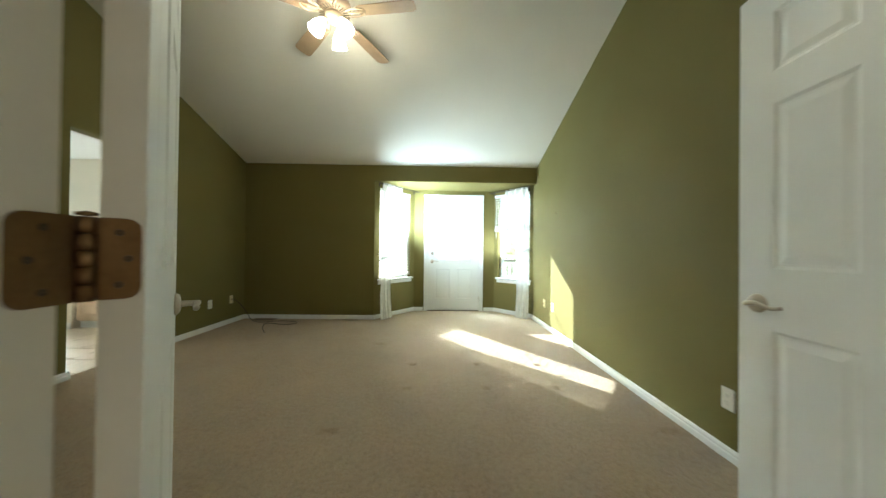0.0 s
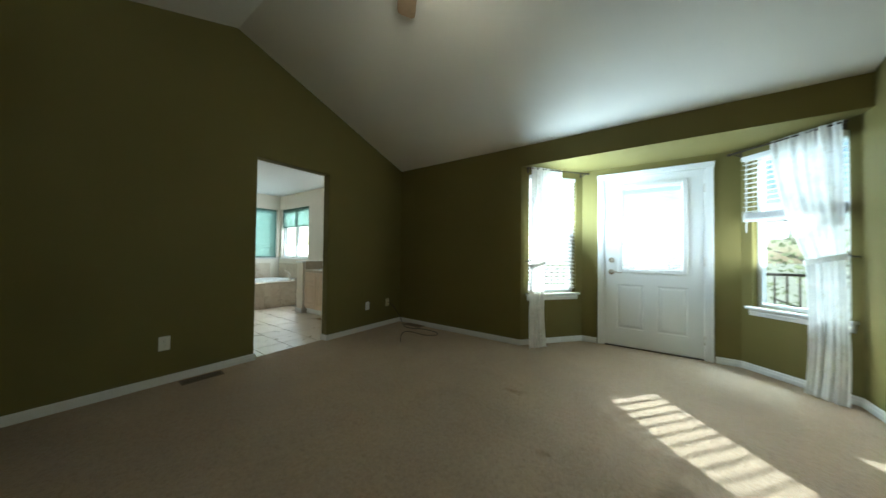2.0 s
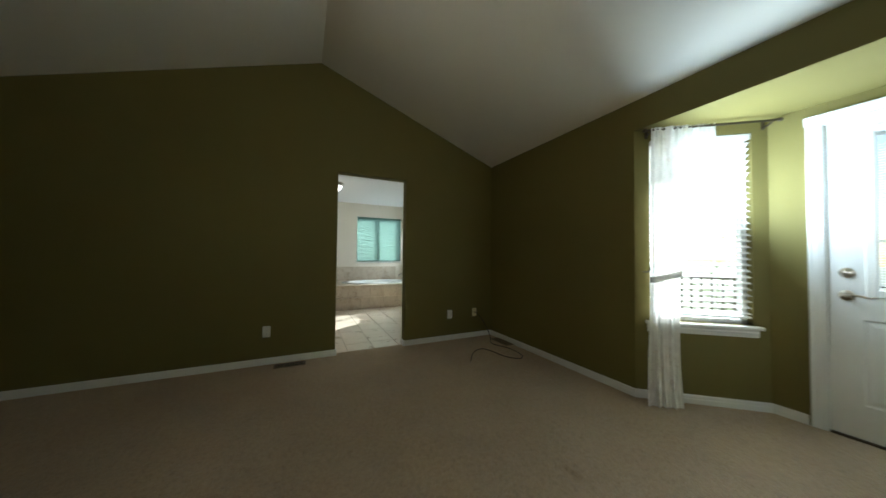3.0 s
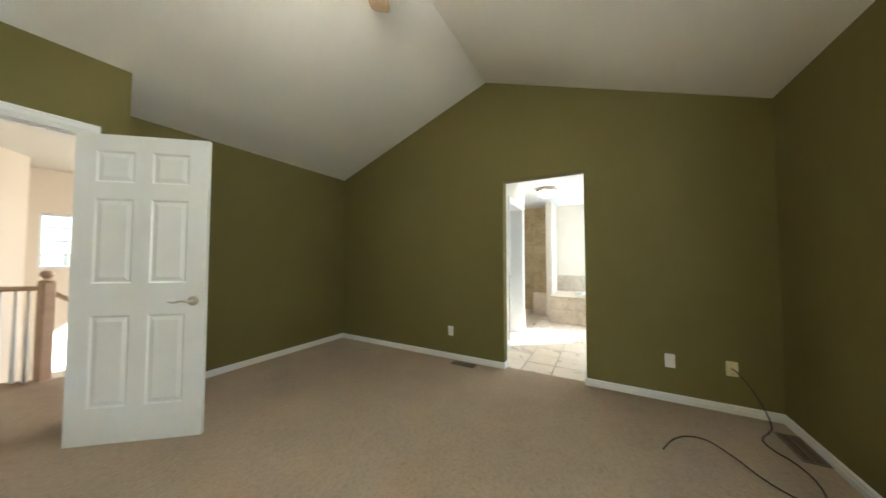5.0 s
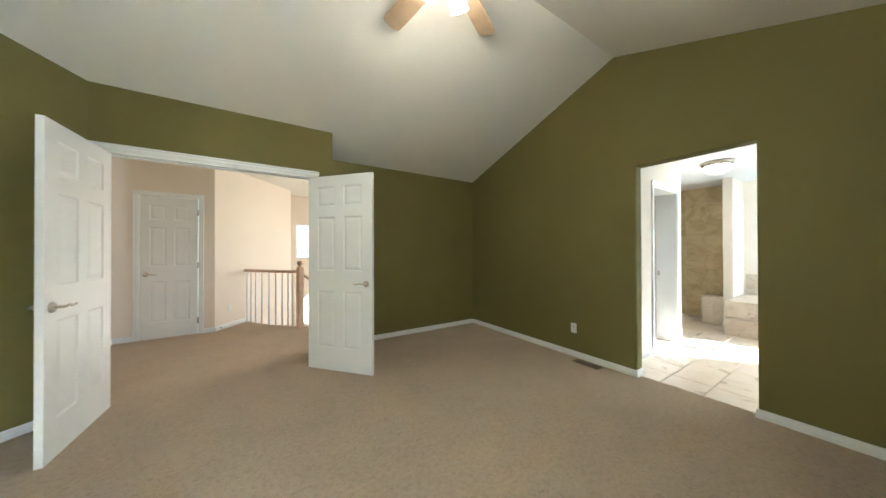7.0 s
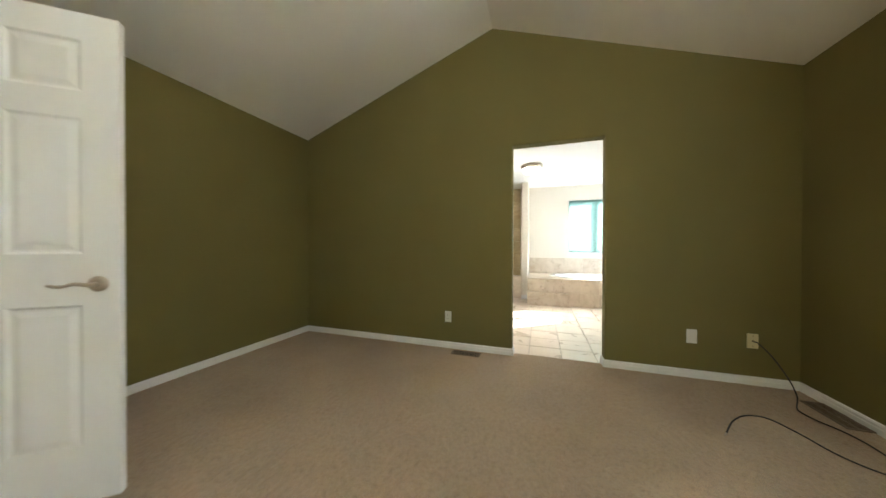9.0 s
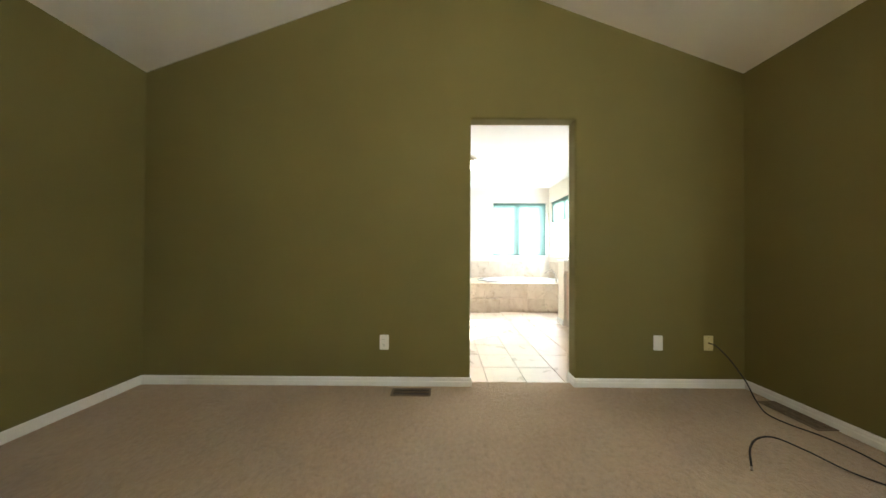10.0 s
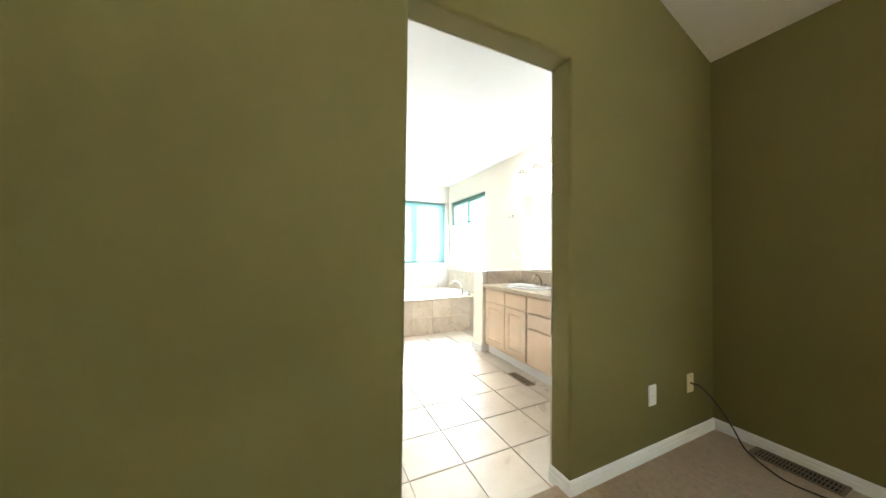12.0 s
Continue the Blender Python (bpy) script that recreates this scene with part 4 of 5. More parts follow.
HY_ = YD + 0.020
entrance_door("door_2", turn(OPEN_X[0] + 0.022, HY_, 0, 130.2), -1, "white six-panel door leaf standing wide open")
entrance_door("door_3", turn(OPEN_X[1] - 0.022, HY_, 0, 86.8), 1, "white six-panel door leaf standing open at right angles", 0.742)
casing("trim_entrance", (0, YD), (1, 0), (0, 1), OPEN_X[0] + 0.004, OPEN_X[1] - 0.004, 2.068, "white moulded casing round the double doors")
fr = jambs("frame_entrance", (0, YD), (1, 0), (0, 1), OPEN_X[0], OPEN_X[1], 2.074, 0.12, "white painted frame of the double doors")
for x, k in ((OPEN_X[0] + 0.018, 1), (OPEN_X[1] - 0.018, -1)):
    for z in (0.22, 1.088, 1.84):
        bm = bmesh.new()
        prism(bm, plate_outline(0.056, 0.09, 0.012), 0, 0.0024 * k, Matrix(((0, 0, 1, x), (-1, 0, 0, YD + 0.020), (0, 1, 0, z - 0.045), (0, 0, 0, 1))))
        lf = part("hinge_leaf", bm, M_BRASS, fr, "aged brass hinge leaf")
        for dz, dy in ((-0.031, 0.012), (0.0, 0.022), (0.031, 0.012)):
            bm = bmesh.new()
            lathe(bm, [(0.0005, 0.0004), (0.0012, 0.0001), (0.0036, 0.0009), (0.0038, 0)], 10, Matrix.Translation((x + k * 0.0023, YD - dy, z + dz)) @ Matrix.Rotation(radians(90 * k), 4, "Y"))
            part("screw", bm, M_BRONZE, lf)
bm = bmesh.new()
box(bm, (OPEN_X[0] + 0.018, YD - 0.075, 2.044), (OPEN_X[1] - 0.018, YD - 0.040, 2.056), None, 0.001)
part("door_stop", bm, M_WHITE, fr)


# ---- wall plates ----
def wall_plate(m, kind_, mat, label, name="wall_outlet"):
    """A screwed-on plate, local x across, z up, y out of the wall."""
    th = thing(name, label, "outlet", m, group="wall plates")
    bm = bmesh.new()
    prism(bm, plate_outline(0.070, 0.114, 0.005, 2), 0.0005, 0.003, Matrix(((1, 0, 0, -0.035), (0, 0, 1, 0), (0, 1, 0, -0.057), (0, 0, 0, 1))))
    prism(bm, plate_outline(0.064, 0.108, 0.005, 2), 0.003, 0.0055, Matrix(((1, 0, 0, -0.032), (0, 0, 1, 0), (0, 1, 0, -0.054), (0, 0, 0, 1))))
    part("plate", bm, mat, th)
    if kind_ == "duplex":
        for z in (-0.0195, 0.0195):
            bm = bmesh.new()
            prism(bm, plate_outline(0.034, 0.028, 0.010, 3), 0.0054, 0.0075, Matrix(((1, 0, 0, -0.017), (0, 0, 1, 0), (0, 1, 0, z - 0.014), (0, 0, 0, 1))))
            so = part("socket", bm, mat, th)
            # near-black pieces on the socket face imitate shade in its holes
            bm = bmesh.new()
            for x, w_ in ((-0.0065, 0.0016), (0.0065, 0.0016)):
                box(bm, (x - w_ / 2, 0.0072, z - 0.001), (x + w_ / 2, 0.0078, z + 0.007))
            lathe(bm, [(0.0004, 0), (0.0024, 0), (0.0024, 0.0004), (0.0004, 0.0004)], 10, Matrix.Translation((0, 0.0078, z - 0.0075)) @ Matrix.Rotation(radians(90), 4, "X"))
            part("slot_shade", bm, M_HOLESHADE, so)
    elif kind_ == "coax":
        bm = bmesh.new()
        lathe(bm, [(0.0005, 0.014), (0.0048, 0.014), (0.0048, 0.004), (0.007, 0.004), (0.007, 0), (0.0005, 0)], 12, Matrix.Translation((0, 0.0056, 0)) @ Matrix.Rotation(radians(-90), 4, "X"))
        part("connector", bm, M_BRASS, th)
    else:
        bm = bmesh.new()
        box(bm, (-0.0085, 0.005, -0.008), (0.0085, 0.009, 0.008), None, 0.001)
        part("jack", bm, mat, th)
    for z in ((0.0,) if kind_ == "duplex" else (-0.041, 0.041)):
        bm = bmesh.new()
        lathe(bm, [(0.0004, 0.0008), (0.003, 0.0006), (0.0034, 0)], 10, Matrix.Translation((0, 0.0056, z)) @ Matrix.Rotation(radians(-90), 4, "X"))
        part("screw", bm, M_PLATE if mat is M_PLATE else M_BRASS, th)
    return th


east = lambda y, z: turn(XR, y, z, 90)
west = lambda y, z: turn(XL, y, z, -90)
wall_plate(west(1.640, 0.350), "duplex", M_PLATE, "white duplex outlet low on the olive wall")
wall_plate(west(3.738, 0.358), "jack", M_PLATE, "white plate with a jack low on the olive wall")
wall_plate(west(4.122, 0.360), "coax", M_ALMOND, "almond plate with a black cable plugged in")
wall_plate(east(4.03, 0.362), "coax", M_ALMOND, "almond cable plate near the bay")
wall_plate(east(3.73, 0.360), "duplex", M_PLATE, "white duplex outlet near the bay")
wall_plate(east(1.42, 0.335), "duplex", M_PLATE, "white duplex outlet beside the entrance door")
wall_plate(turn(0.4926, -2.247, 0.335, 53.6), "duplex", M_PLATE, "white duplex outlet on the cream landing wall")
bm = bmesh.new()
tube(bm, [(XR - 0.0005, 3.60, 1.61), (XR - 0.018, 3.60, 1.614), (XR - 0.022, 3.60, 1.622)], 0.0025, 6)
solid("picture_nail", bm, M_BRASS, "small brass picture nail in the olive wall", "nail")

# ---- floor registers ----
def register(m, length, width, label, mat, name="floor_register"):
    th = thing(name, label, "floor register", m)
    bm = bmesh.new()
    f = 0.016
    for lo, hi in (((-length / 2, -width / 2, 0), (length / 2, -width / 2 + f, 0.006)), ((-length / 2, width / 2 - f, 0), (length / 2, width / 2, 0.006)),
                   ((-length / 2, -width / 2 + f, 0), (-length / 2 + f, width / 2 - f, 0.006)), ((length / 2 - f, -width / 2 + f, 0), (length / 2, width / 2 - f, 0.006))):
        box(bm, lo, hi, None, 0.0025)
    part("frame", bm, mat, th)
    # flat dark sheet imitates the shade below the grille
    bm = bmesh.new()
    box(bm, (-length / 2 + f, -width / 2 + f, -0.002), (length / 2 - f, width / 2 - f, 0.0006))
    part("duct_shade", bm, M_HOLESHADE, th)
    n = int((length - 2 * f) / 0.0125)
    bm = bmesh.new()
    box(bm, (-0.0016, -width / 2 + f, 0.0008), (0.0016, width / 2 - f, 0.005))
    me = mesh_of(bm, "slat", mat)
    for k in range(n):
        ob = new("slat", me)
        ob.parent = th
        ob.location = (-length / 2 + f + (k + 0.5) * (length - 2 * f) / n, 0, 0)
    bm = bmesh.new()
    box(bm, (-length / 2 + f, -0.0025, 0.001), (length / 2 - f, 0.0025, 0.0058))
    part("rib", bm, mat, th)
    return th


CARPET = 0.0225
register(turn(-2.90, 1.862, CARPET, 90), 0.29, 0.115, "brown slotted floor register set in the carpet", M_GRILLE)
register(turn(-2.65, 4.325, CARPET, 0), 0.33, 0.125, "dark slotted floor register by the corner", M_GRILLE)
register(turn(-4.12, 3.74, 0.004, 0), 0.28, 0.10, "bronze slotted floor register in the tile floor", M_BRASSY)

# ---- loose coax cable from the almond plate ----
bm = bmesh.new()
line = smooth_line([(XL + 0.016, 4.122, 0.36), (-2.965, 4.135, 0.352), (-2.92, 4.19, 0.27), (-2.865, 4.245, 0.14), (-2.83, 4.262, 0.055), (-2.78, 4.235, 0.032), (-2.65, 4.155, 0.028), (-2.54, 4.165, 0.027), (-2.45, 4.21, 0.027),
                    (-2.34, 4.235, 0.026), (-2.21, 4.225, 0.026), (-2.11, 4.19, 0.026), (-2.065, 4.125, 0.026), (-2.095, 4.06, 0.027), (-2.17, 3.985, 0.036), (-2.25, 3.90, 0.070), (-2.30, 3.80, 0.102), (-2.29, 3.70, 0.104), (-2.25, 3.62, 0.078), (-2.19, 3.562, 0.034)], 8)
tube(bm, line, 0.0042, 8)
cab = solid("coax_cable", bm, M_BLACK, "loose black coax cable looped on the carpet", "cable", smooth=True)
bm = bmesh.new()
tube(bm, [line[-1], line[-1] + Vector((0.012, -0.012, -0.007))], 0.0055, 8)
part("plug", bm, M_NICKEL, cab, "metal plug")

# ---- ceiling fan ----
FX, FY = -0.87, 2.21
fan = thing("ceiling_fan", "bleached wood ceiling fan with three lit glass shades", "ceiling fan", turn(FX, FY, 0.085, 0))
FZ = 3.160
bm = bmesh.new()
lathe(bm, [(0.0005, FZ + 0.01), (0.075, FZ - 0.01), (0.072, FZ - 0.03), (0.035, FZ - 0.075), (0.014, FZ - 0.085), (0.0005, FZ - 0.085)], 24)
part("canopy", bm, M_FANIVORY, fan, smooth=True)
bm = bmesh.new()
tube(bm, [(0, 0, FZ - 0.08), (0, 0, 3.02)], 0.012, 12)
part("downrod", bm, M_FANIVORY, fan, smooth=True)
bm = bmesh.new()
lathe(bm, [(0.0005, 3.035), (0.04, 3.03), (0.09, 3.01), (0.125, 2.985), (0.13, 2.955), (0.125, 2.925), (0.10, 2.905), (0.085, 2.895), (0.0005, 2.895)], 32)
part("motor_housing", bm, M_FANIVORY, fan, "antique ivory motor housing", True)
for k in range(28):
    bm = bmesh.new()
    a = 2 * math.pi * k / 28
    box(bm, (0.072, -0.0035, 2.888), (0.118, 0.0035, 2.8935), Matrix.Rotation(a, 4, "Z") @ Matrix.Translation((0, 0, 0.0)), 0.001)
    part("vent_rib", bm, M_BRONZE, fan)
bm = bmesh.new()
lathe(bm, [(0.0005, 2.888), (0.065, 2.888), (0.07, 2.87), (0.055, 2.845), (0.03, 2.825), (0.012, 2.815), (0.0005, 2.812)], 28)
part("switch_housing", bm, M_FANIVORY, fan, smooth=True)
for k in range(5):
    a = radians(-8 + 72 * k)
    R = Matrix.Rotation(a, 4, "Z")
    tiltm = R @ Matrix.Translation((0, 0, 2.905)) @ Matrix.Rotation(radians(12), 4, "X")
    bm = bmesh.new()
    out = [(0.20, -0.052), (0.23, -0.062), (0.45, -0.070), (0.62, -0.072), (0.645, -0.066), (0.660, -0.045), (0.664, 0.0), (0.660, 0.045), (0.645, 0.066), (0.62, 0.072), (0.45, 0.070), (0.23, 0.062), (0.20, 0.052), (0.19, 0.0)]
    prism(bm, out, 0, 0.006, tiltm)
    bl = part("blade", bm, M_BLADE, fan, "bleached wood fan blade")
    bm = bmesh.new()
    for sgn in (-1, 1):
        tube(bm, [R @ Vector(v) for v in smooth_line([(0.10, sgn * 0.012, 2.90), (0.14, sgn * 0.034, 2.893), (0.19, sgn * 0.048, 2.895 + sgn * 0.009), (0.24, sgn * 0.030, 2.897 + sgn * 0.006), (0.25, 0.0, 2.898)], 4)], 0.0065, 6)
    tube(bm, [R @ Vector(v) for v in ((0.09, 0, 2.90), (0.16, 0, 2.894), (0.26, 0, 2.898))], 0.008, 6)
    part("blade_iron", bm, M_FANIVORY, bl, "scrolled ivory blade bracket", True)
for k in range(3):
    a = radians(90 + 120 * k)
    dirv = Vector((math.cos(a), math.sin(a), 0))
    bm = bmesh.new()
    tube(bm, smooth_line([dirv * 0.03 + Vector((0, 0, 2.85)), dirv * 0.07 + Vector((0, 0, 2.835)), dirv * 0.085 + Vector((0, 0, 2.81))], 4), 0.009, 8)
    arm = part("lamp_arm", bm, M_FANIVORY, fan, smooth=True)
    tilt = Matrix.Translation(dirv * 0.082 + Vector((0, 0, 2.818))) @ Matrix.Rotation(a, 4, "Z") @ Matrix.Rotation(radians(180 - 28), 4, "Y")
    bm = bmesh.new()
    lathe(bm, [(0.022, 0.0), (0.026, 0.012), (0.040, 0.040), (0.052, 0.075), (0.054, 0.100), (0.060, 0.120), (0.057, 0.120), (0.050, 0.098), (0.048, 0.075), (0.036, 0.040), (0.020, 0.012)], 24, tilt)
    part("shade", bm, M_BULB, arm, "lit frosted glass tulip shade", True)
bm = bmesh.new()
tube(bm, [(0.02, -0.01, 2.815), (0.02, -0.01, 2.70)], 0.0012, 5)
lathe(bm, [(0.0005, 2.672), (0.006, 2.678), (0.006, 2.692), (0.0005, 2.70)], 8, Matrix.Translation((0.02, -0.01, 0)))
part("pull_chain", bm, M_BRASS, fan)

# ---- landing: closet door, stair rail, stair window ----
hd = thing("door_4", "white six-panel closet door, shut, on the landing", "door", turn(0.86, HY - 0.025, 0, 0), kind="structure")
bm = bmesh.new()
panel_slab(bm, 0.62, 2.03, 0.035, six_panels(0.62))
bmesh.ops.transform(bm, matrix=Matrix.Translation((0, -0.015, 0.012)), verts=bm.verts)
part("slab", bm, M_WHITE, hd)
lever(hd, 0.56, 0.93, 0.02, 1, -1, M_NICKEL)
for z in (0.22, 1.05, 1.84):
    bm = bmesh.new()
    tube(bm, [(-0.004, 0.027, z - 0.045), (-0.004, 0.027, z + 0.045)], 0.009, 8)
    part("hinge", bm, M_BRONZE, hd, "dark bronze hinge")
casing("trim_closet", (0, HY), (1, 0), (0, 1), 0.852, 1.488, 2.048, "white moulded casing round the closet door")
skirting("baseboard_11", (0.28, HY - 0.515), (0.66, HY))
skirting("baseboard_12", (0.66, HY), (0.79, HY))
skirting("baseboard_13", (1.55, HY), (1.75, HY))
skirting("baseboard_14", (1.75, HY), (1.75, 0.1))
bm = bmesh.new()
tube(bm, [(0.60, HY - 0.07, 0.055), (0.575, HY - 0.005, 0.055)], 0.006, 8)
lathe(bm, [(0.0005, 0), (0.011, 0), (0.011, 0.014), (0.0005, 0.016)], 10, Matrix.Translation((0.573, HY - 0.005, 0.055)) @ Matrix.Rotation(radians(-80), 4, "X"))
solid("door_stop", bm, M_NICKEL, "small spring door stop on the baseboard", "door stop")

NX, NY = -0.48, -1.58
newel = thing("newel_post", "honey oak newel post with a ball top", "newel post", turn(NX, NY, 0, 25))
bm = bmesh.new()
box(bm, (-0.06, -0.06, -0.20), (0.06, 0.06, 0.02), None, 0.006)
part("plinth", bm, M_OAK, newel)
bm = bmesh.new()
box(bm, (-0.043, -0.043, 0.02), (0.043, 0.043, 0.98), None, 0.006)
part("shaft", bm, M_OAK, newel)
bm = bmesh.new()
lathe(bm, [(0.0005, 0.98), (0.052, 0.98), (0.054, 0.992), (0.040, 1.002), (0.022, 1.010), (0.020, 1.02), (0.034, 1.03), (0.045, 1.05), (0.047, 1.066), (0.040, 1.085), (0.022, 1.098), (0.0005, 1.102)], 24)
part("ball_cap", bm, M_OAK, newel, smooth=True)
rail_line = smooth_line([(NX, NY, 0.90), (-0.33, -1.72, 0.90), (-0.12, -1.95, 0.90), (0.12, -2.26, 0.90), (0.28, -2.50, 0.90)], 5)
rail = thing("stair_railing", "curved honey oak handrail on white turned balusters", "railing", None)


def handrail(bm, pts):
    sec = [(-0.030, 0.0), (-0.032, 0.018), (-0.024, 0.038), (0.0, 0.046), (0.024, 0.038), (0.032, 0.018), (0.030, 0.0)]
    rings = []
    for i, p in enumerate(pts):
        d_ = (pts[min(i + 1, len(pts) - 1)] - pts[max(i - 1, 0)])
        d_.z = 0
        d_.normalize()
        sd = Vector((d_.y, -d_.x, 0))
        rings.append([bm.verts.new(p + sd * u + Vector((0, 0, v))) for u, v in sec])
    for a, b in zip(rings, rings[1:]):
        for k in range(7):
            bm.faces.new((a[k], a[(k + 1) % 7], b[(k + 1) % 7], b[k]))
    bm.faces.new(rings[0]), bm.faces.new(rings[-1][::-1])


bm = bmesh.new()
handrail(bm, rail_line)
part("handrail", bm, M_OAK, rail, "honey oak handrail", True)
bm = bmesh.new()
lathe(bm, [(0.0005, -0.01), (0.017, -0.01), (0.017, 0.16), (0.013, 0.18), (0.016, 0.20), (0.0165, 0.32), (0.012, 0.55), (0.0095, 0.80), (0.0105, 0.90), (0.0005, 0.905)], 10)
bal = mesh_of(bm, "baluster", M_WHITE, True)
total = 10
for k in range(total):
    f = (k + 0.6) / total * (len(rail_line) - 1)
    i = min(int(f), len(rail_line) - 2)
    p_ = rail_line[i].lerp(rail_line[i + 1], f - i)
    ob = new("baluster", bal)
    ob.parent = rail
    ob.location = (p_.x, p_.y, 0)
down = thing("stair_railing", "sloping honey oak handrail going down the stairs", "railing", None)
slope_line = [Vector((NX - 0.03 - 0.22 * k, NY - 0.03 - 0.10 * k, 0.86 - 0.165 * k)) for k in range(9)]
bm = bmesh.new()
handrail(bm, slope_line)
part("handrail", bm, M_OAK, down, "honey oak handrail", True)
for k in range(1, 9):
    ob = new("baluster", bal)
    ob.parent = down
    ob.location = (slope_line[k].x + 0.05, slope_line[k].y + 0.03, slope_line[k].z - 0.88)
stairs = thing("staircase", "carpeted stairs going down from the landing", "stairs", None, kind="structure")
for k in range(10):
    bm = bmesh.new()
    z = -0.18 * (k + 1)
    box(bm, (-0.62 - 0.25 * (k + 1), -1.65, z - 0.18), (-0.62 - 0.25 * k, -0.37, z), None, 0.012, 2)
    part("step", bm, M_CARPET, stairs)
sw = thing("window_3", "white stairwell window with bars darkened as if backlit", "window", turn(-3.4, -4.3, 0, 0), kind="structure")
W0, W1, Z0, Z1 = 1.62, 2.72, 1.06, 1.93
bm = bmesh.new()
for lo, hi in (((W0 + 0.001, -0.1, Z0 + 0.001), (W0 + 0.035, -0.04, Z1 - 0.001)), ((W1 - 0.035, -0.1, Z0 + 0.001), (W1 - 0.001, -0.04, Z1 - 0.001)), ((W0 + 0.035, -0.1, Z1 - 0.035), (W1 - 0.035, -0.04, Z1 - 0.001)), ((W0 + 0.035, -0.1, Z0 + 0.001), (W1 - 0.035, -0.04, Z0 + 0.035))):
    box(bm, lo, hi, None, 0.003)
part("window_frame", bm, M_VINYL, sw)
# backlit shade of the bars is put into their colour
for lo, hi in [((W0 + 0.275 * k - 0.007, -0.078, Z0 + 0.03), (W0 + 0.275 * k + 0.007, -0.062, Z1 - 0.03)) for k in (1, 2, 3)] + [((W0 + 0.03, -0.080, Z0 + 0.2175 * k - 0.007), (W1 - 0.03, -0.060, Z0 + 0.2175 * k + 0.007)) for k in (1, 2, 3)]:
    bm = bmesh.new()
    box(bm, lo, hi)
    part("glazing_bar", bm, M_BACKLITBAR, sw, "glazing bar darkened as if backlit")
bm = bmesh.new()
box(bm, (W0 + 0.035, -0.09, Z0 + 0.035), (W1 - 0.035, -0.087, Z1 - 0.035))
part("pane", bm, M_GLASS, sw).visible_shadow = False

# ---- outdoors: deck, rail, trees ----
deck = thing("deck", "weathered timber deck outside the bay door", "deck", None, kind="structure")
bm = bmesh.new()
box(bm, (-2.6, 0, -0.028), (3.2, 0.136, 0), None, 0.003)
board = mesh_of(bm, "deck_board", M_DECK)
for k in range(16):
    ob = new("deck_board", board)
    ob.parent = deck
    ob.location = (0, 5.24 + 0.142 * k, -0.06)
bm = bmesh.new()
box(bm, (-2.6, 5.3, -0.30), (3.2, 7.5, -0.10))
for x in (-2.4, 0.3, 3.0):
    box(bm, (x, 7.2, -3.0), (x + 0.14, 7.34, -0.3))
part("joists", bm, M_DECK, deck)
drail = thing("deck_railing", "dark metal deck railing with thin upright bars", "railing", turn(0, 0, -0.06, 0))
bm = bmesh.new()
box(bm, (-2.6, 7.42, 0.90), (3.2, 7.47, 0.94), None, 0.004)
part("top_rail", bm, M_BRONZE, drail)
bm = bmesh.new()
box(bm, (-2.6, 7.43, 0.09), (3.2, 7.46, 0.12), None, 0.003)
part("bottom_rail", bm, M_BRONZE, drail)
bm = bmesh.new()
box(bm, (-0.009, -0.009, 0.12), (0.009, 0.009, 0.90))
bar = mesh_of(bm, "baluster", M_BRONZE)
bm = bmesh.new()
box(bm, (-0.03, -0.03, 0.0), (0.03, 0.03, 0.98), None, 0.004)
post = mesh_of(bm, "post", M_BRONZE)
for k in range(46):
    ob = new("post" if k % 15 == 0 else "baluster", post if k % 15 == 0 else bar)
    ob.parent = drail
    ob.location = (-2.55 + 0.125 * k, 7.445, 0)


def tree(x, y, height, spread, seed, label):
    """A tapered trunk with limbs, and a ragged crown of small leaves."""
    rnd = random.Random(seed)
    th = thing("tree", label, "tree", turn(x, y, -2.95, rnd.uniform(0, 360)))
    bm = bmesh.new()
    tube(bm, smooth_line([(0, 0, 0), (0.08, 0.04, height * 0.25), (-0.03, 0.1, height * 0.5), (0.06, 0.02, height * 0.85)], 4), 0.16, 9, 0.03)
    tips = []
    for k in range(14):
        a, z = rnd.uniform(0, 6.28), height * rnd.uniform(0.25, 0.8)
        r = spread * rnd.uniform(0.5, 1.0) * (1.1 - 0.5 * z / height)
        tip = Vector((r * math.cos(a), r * math.sin(a), z + rnd.uniform(0.3, 1.0)))
        tube(bm, smooth_line([(0, 0, z), tuple(tip * 0.5 + Vector((0, 0, z * 0.5 + 0.1))), tuple(tip)], 3), 0.045, 6, 0.01)
        tips.append(tip)
    part("trunk", bm, M_BARK, th)
    verts, faces = [], []
    for tip in tips + [Vector((0, 0, height * 0.9))]:
        for _ in range(75):
            c = tip + Vector((rnd.gauss(0, 0.42), rnd.gauss(0, 0.42), rnd.gauss(0, 0.34)))
            q = Euler((rnd.uniform(0, 6.28), rnd.uniform(0, 6.28), rnd.uniform(0, 6.28))).to_matrix()
            s = rnd.uniform(0.05, 0.09)
            i = len(verts)
            verts += [tuple(c + q @ Vector(v)) for v in ((0, -s, 0), (s * 0.5, 0, s * 0.15), (0, s, 0), (-s * 0.5, 0, s * 0.15))]
            faces += [(i, i + 1, i + 2), (i, i + 2, i + 3)]
    me = bpy.data.meshes.new("crown")
    me.from_pydata(verts, [], faces)
    me.materials.append(M_FOLIAGE)
    cr = new("crown", me)
    cr.parent = th
    return th


tree(3.6, 11.5, 5.6, 2.2, 3, "leafy green tree beyond the deck")
tree(7.5, 12.5, 4.8, 2.2, 5, "leafy green tree on the lawn")
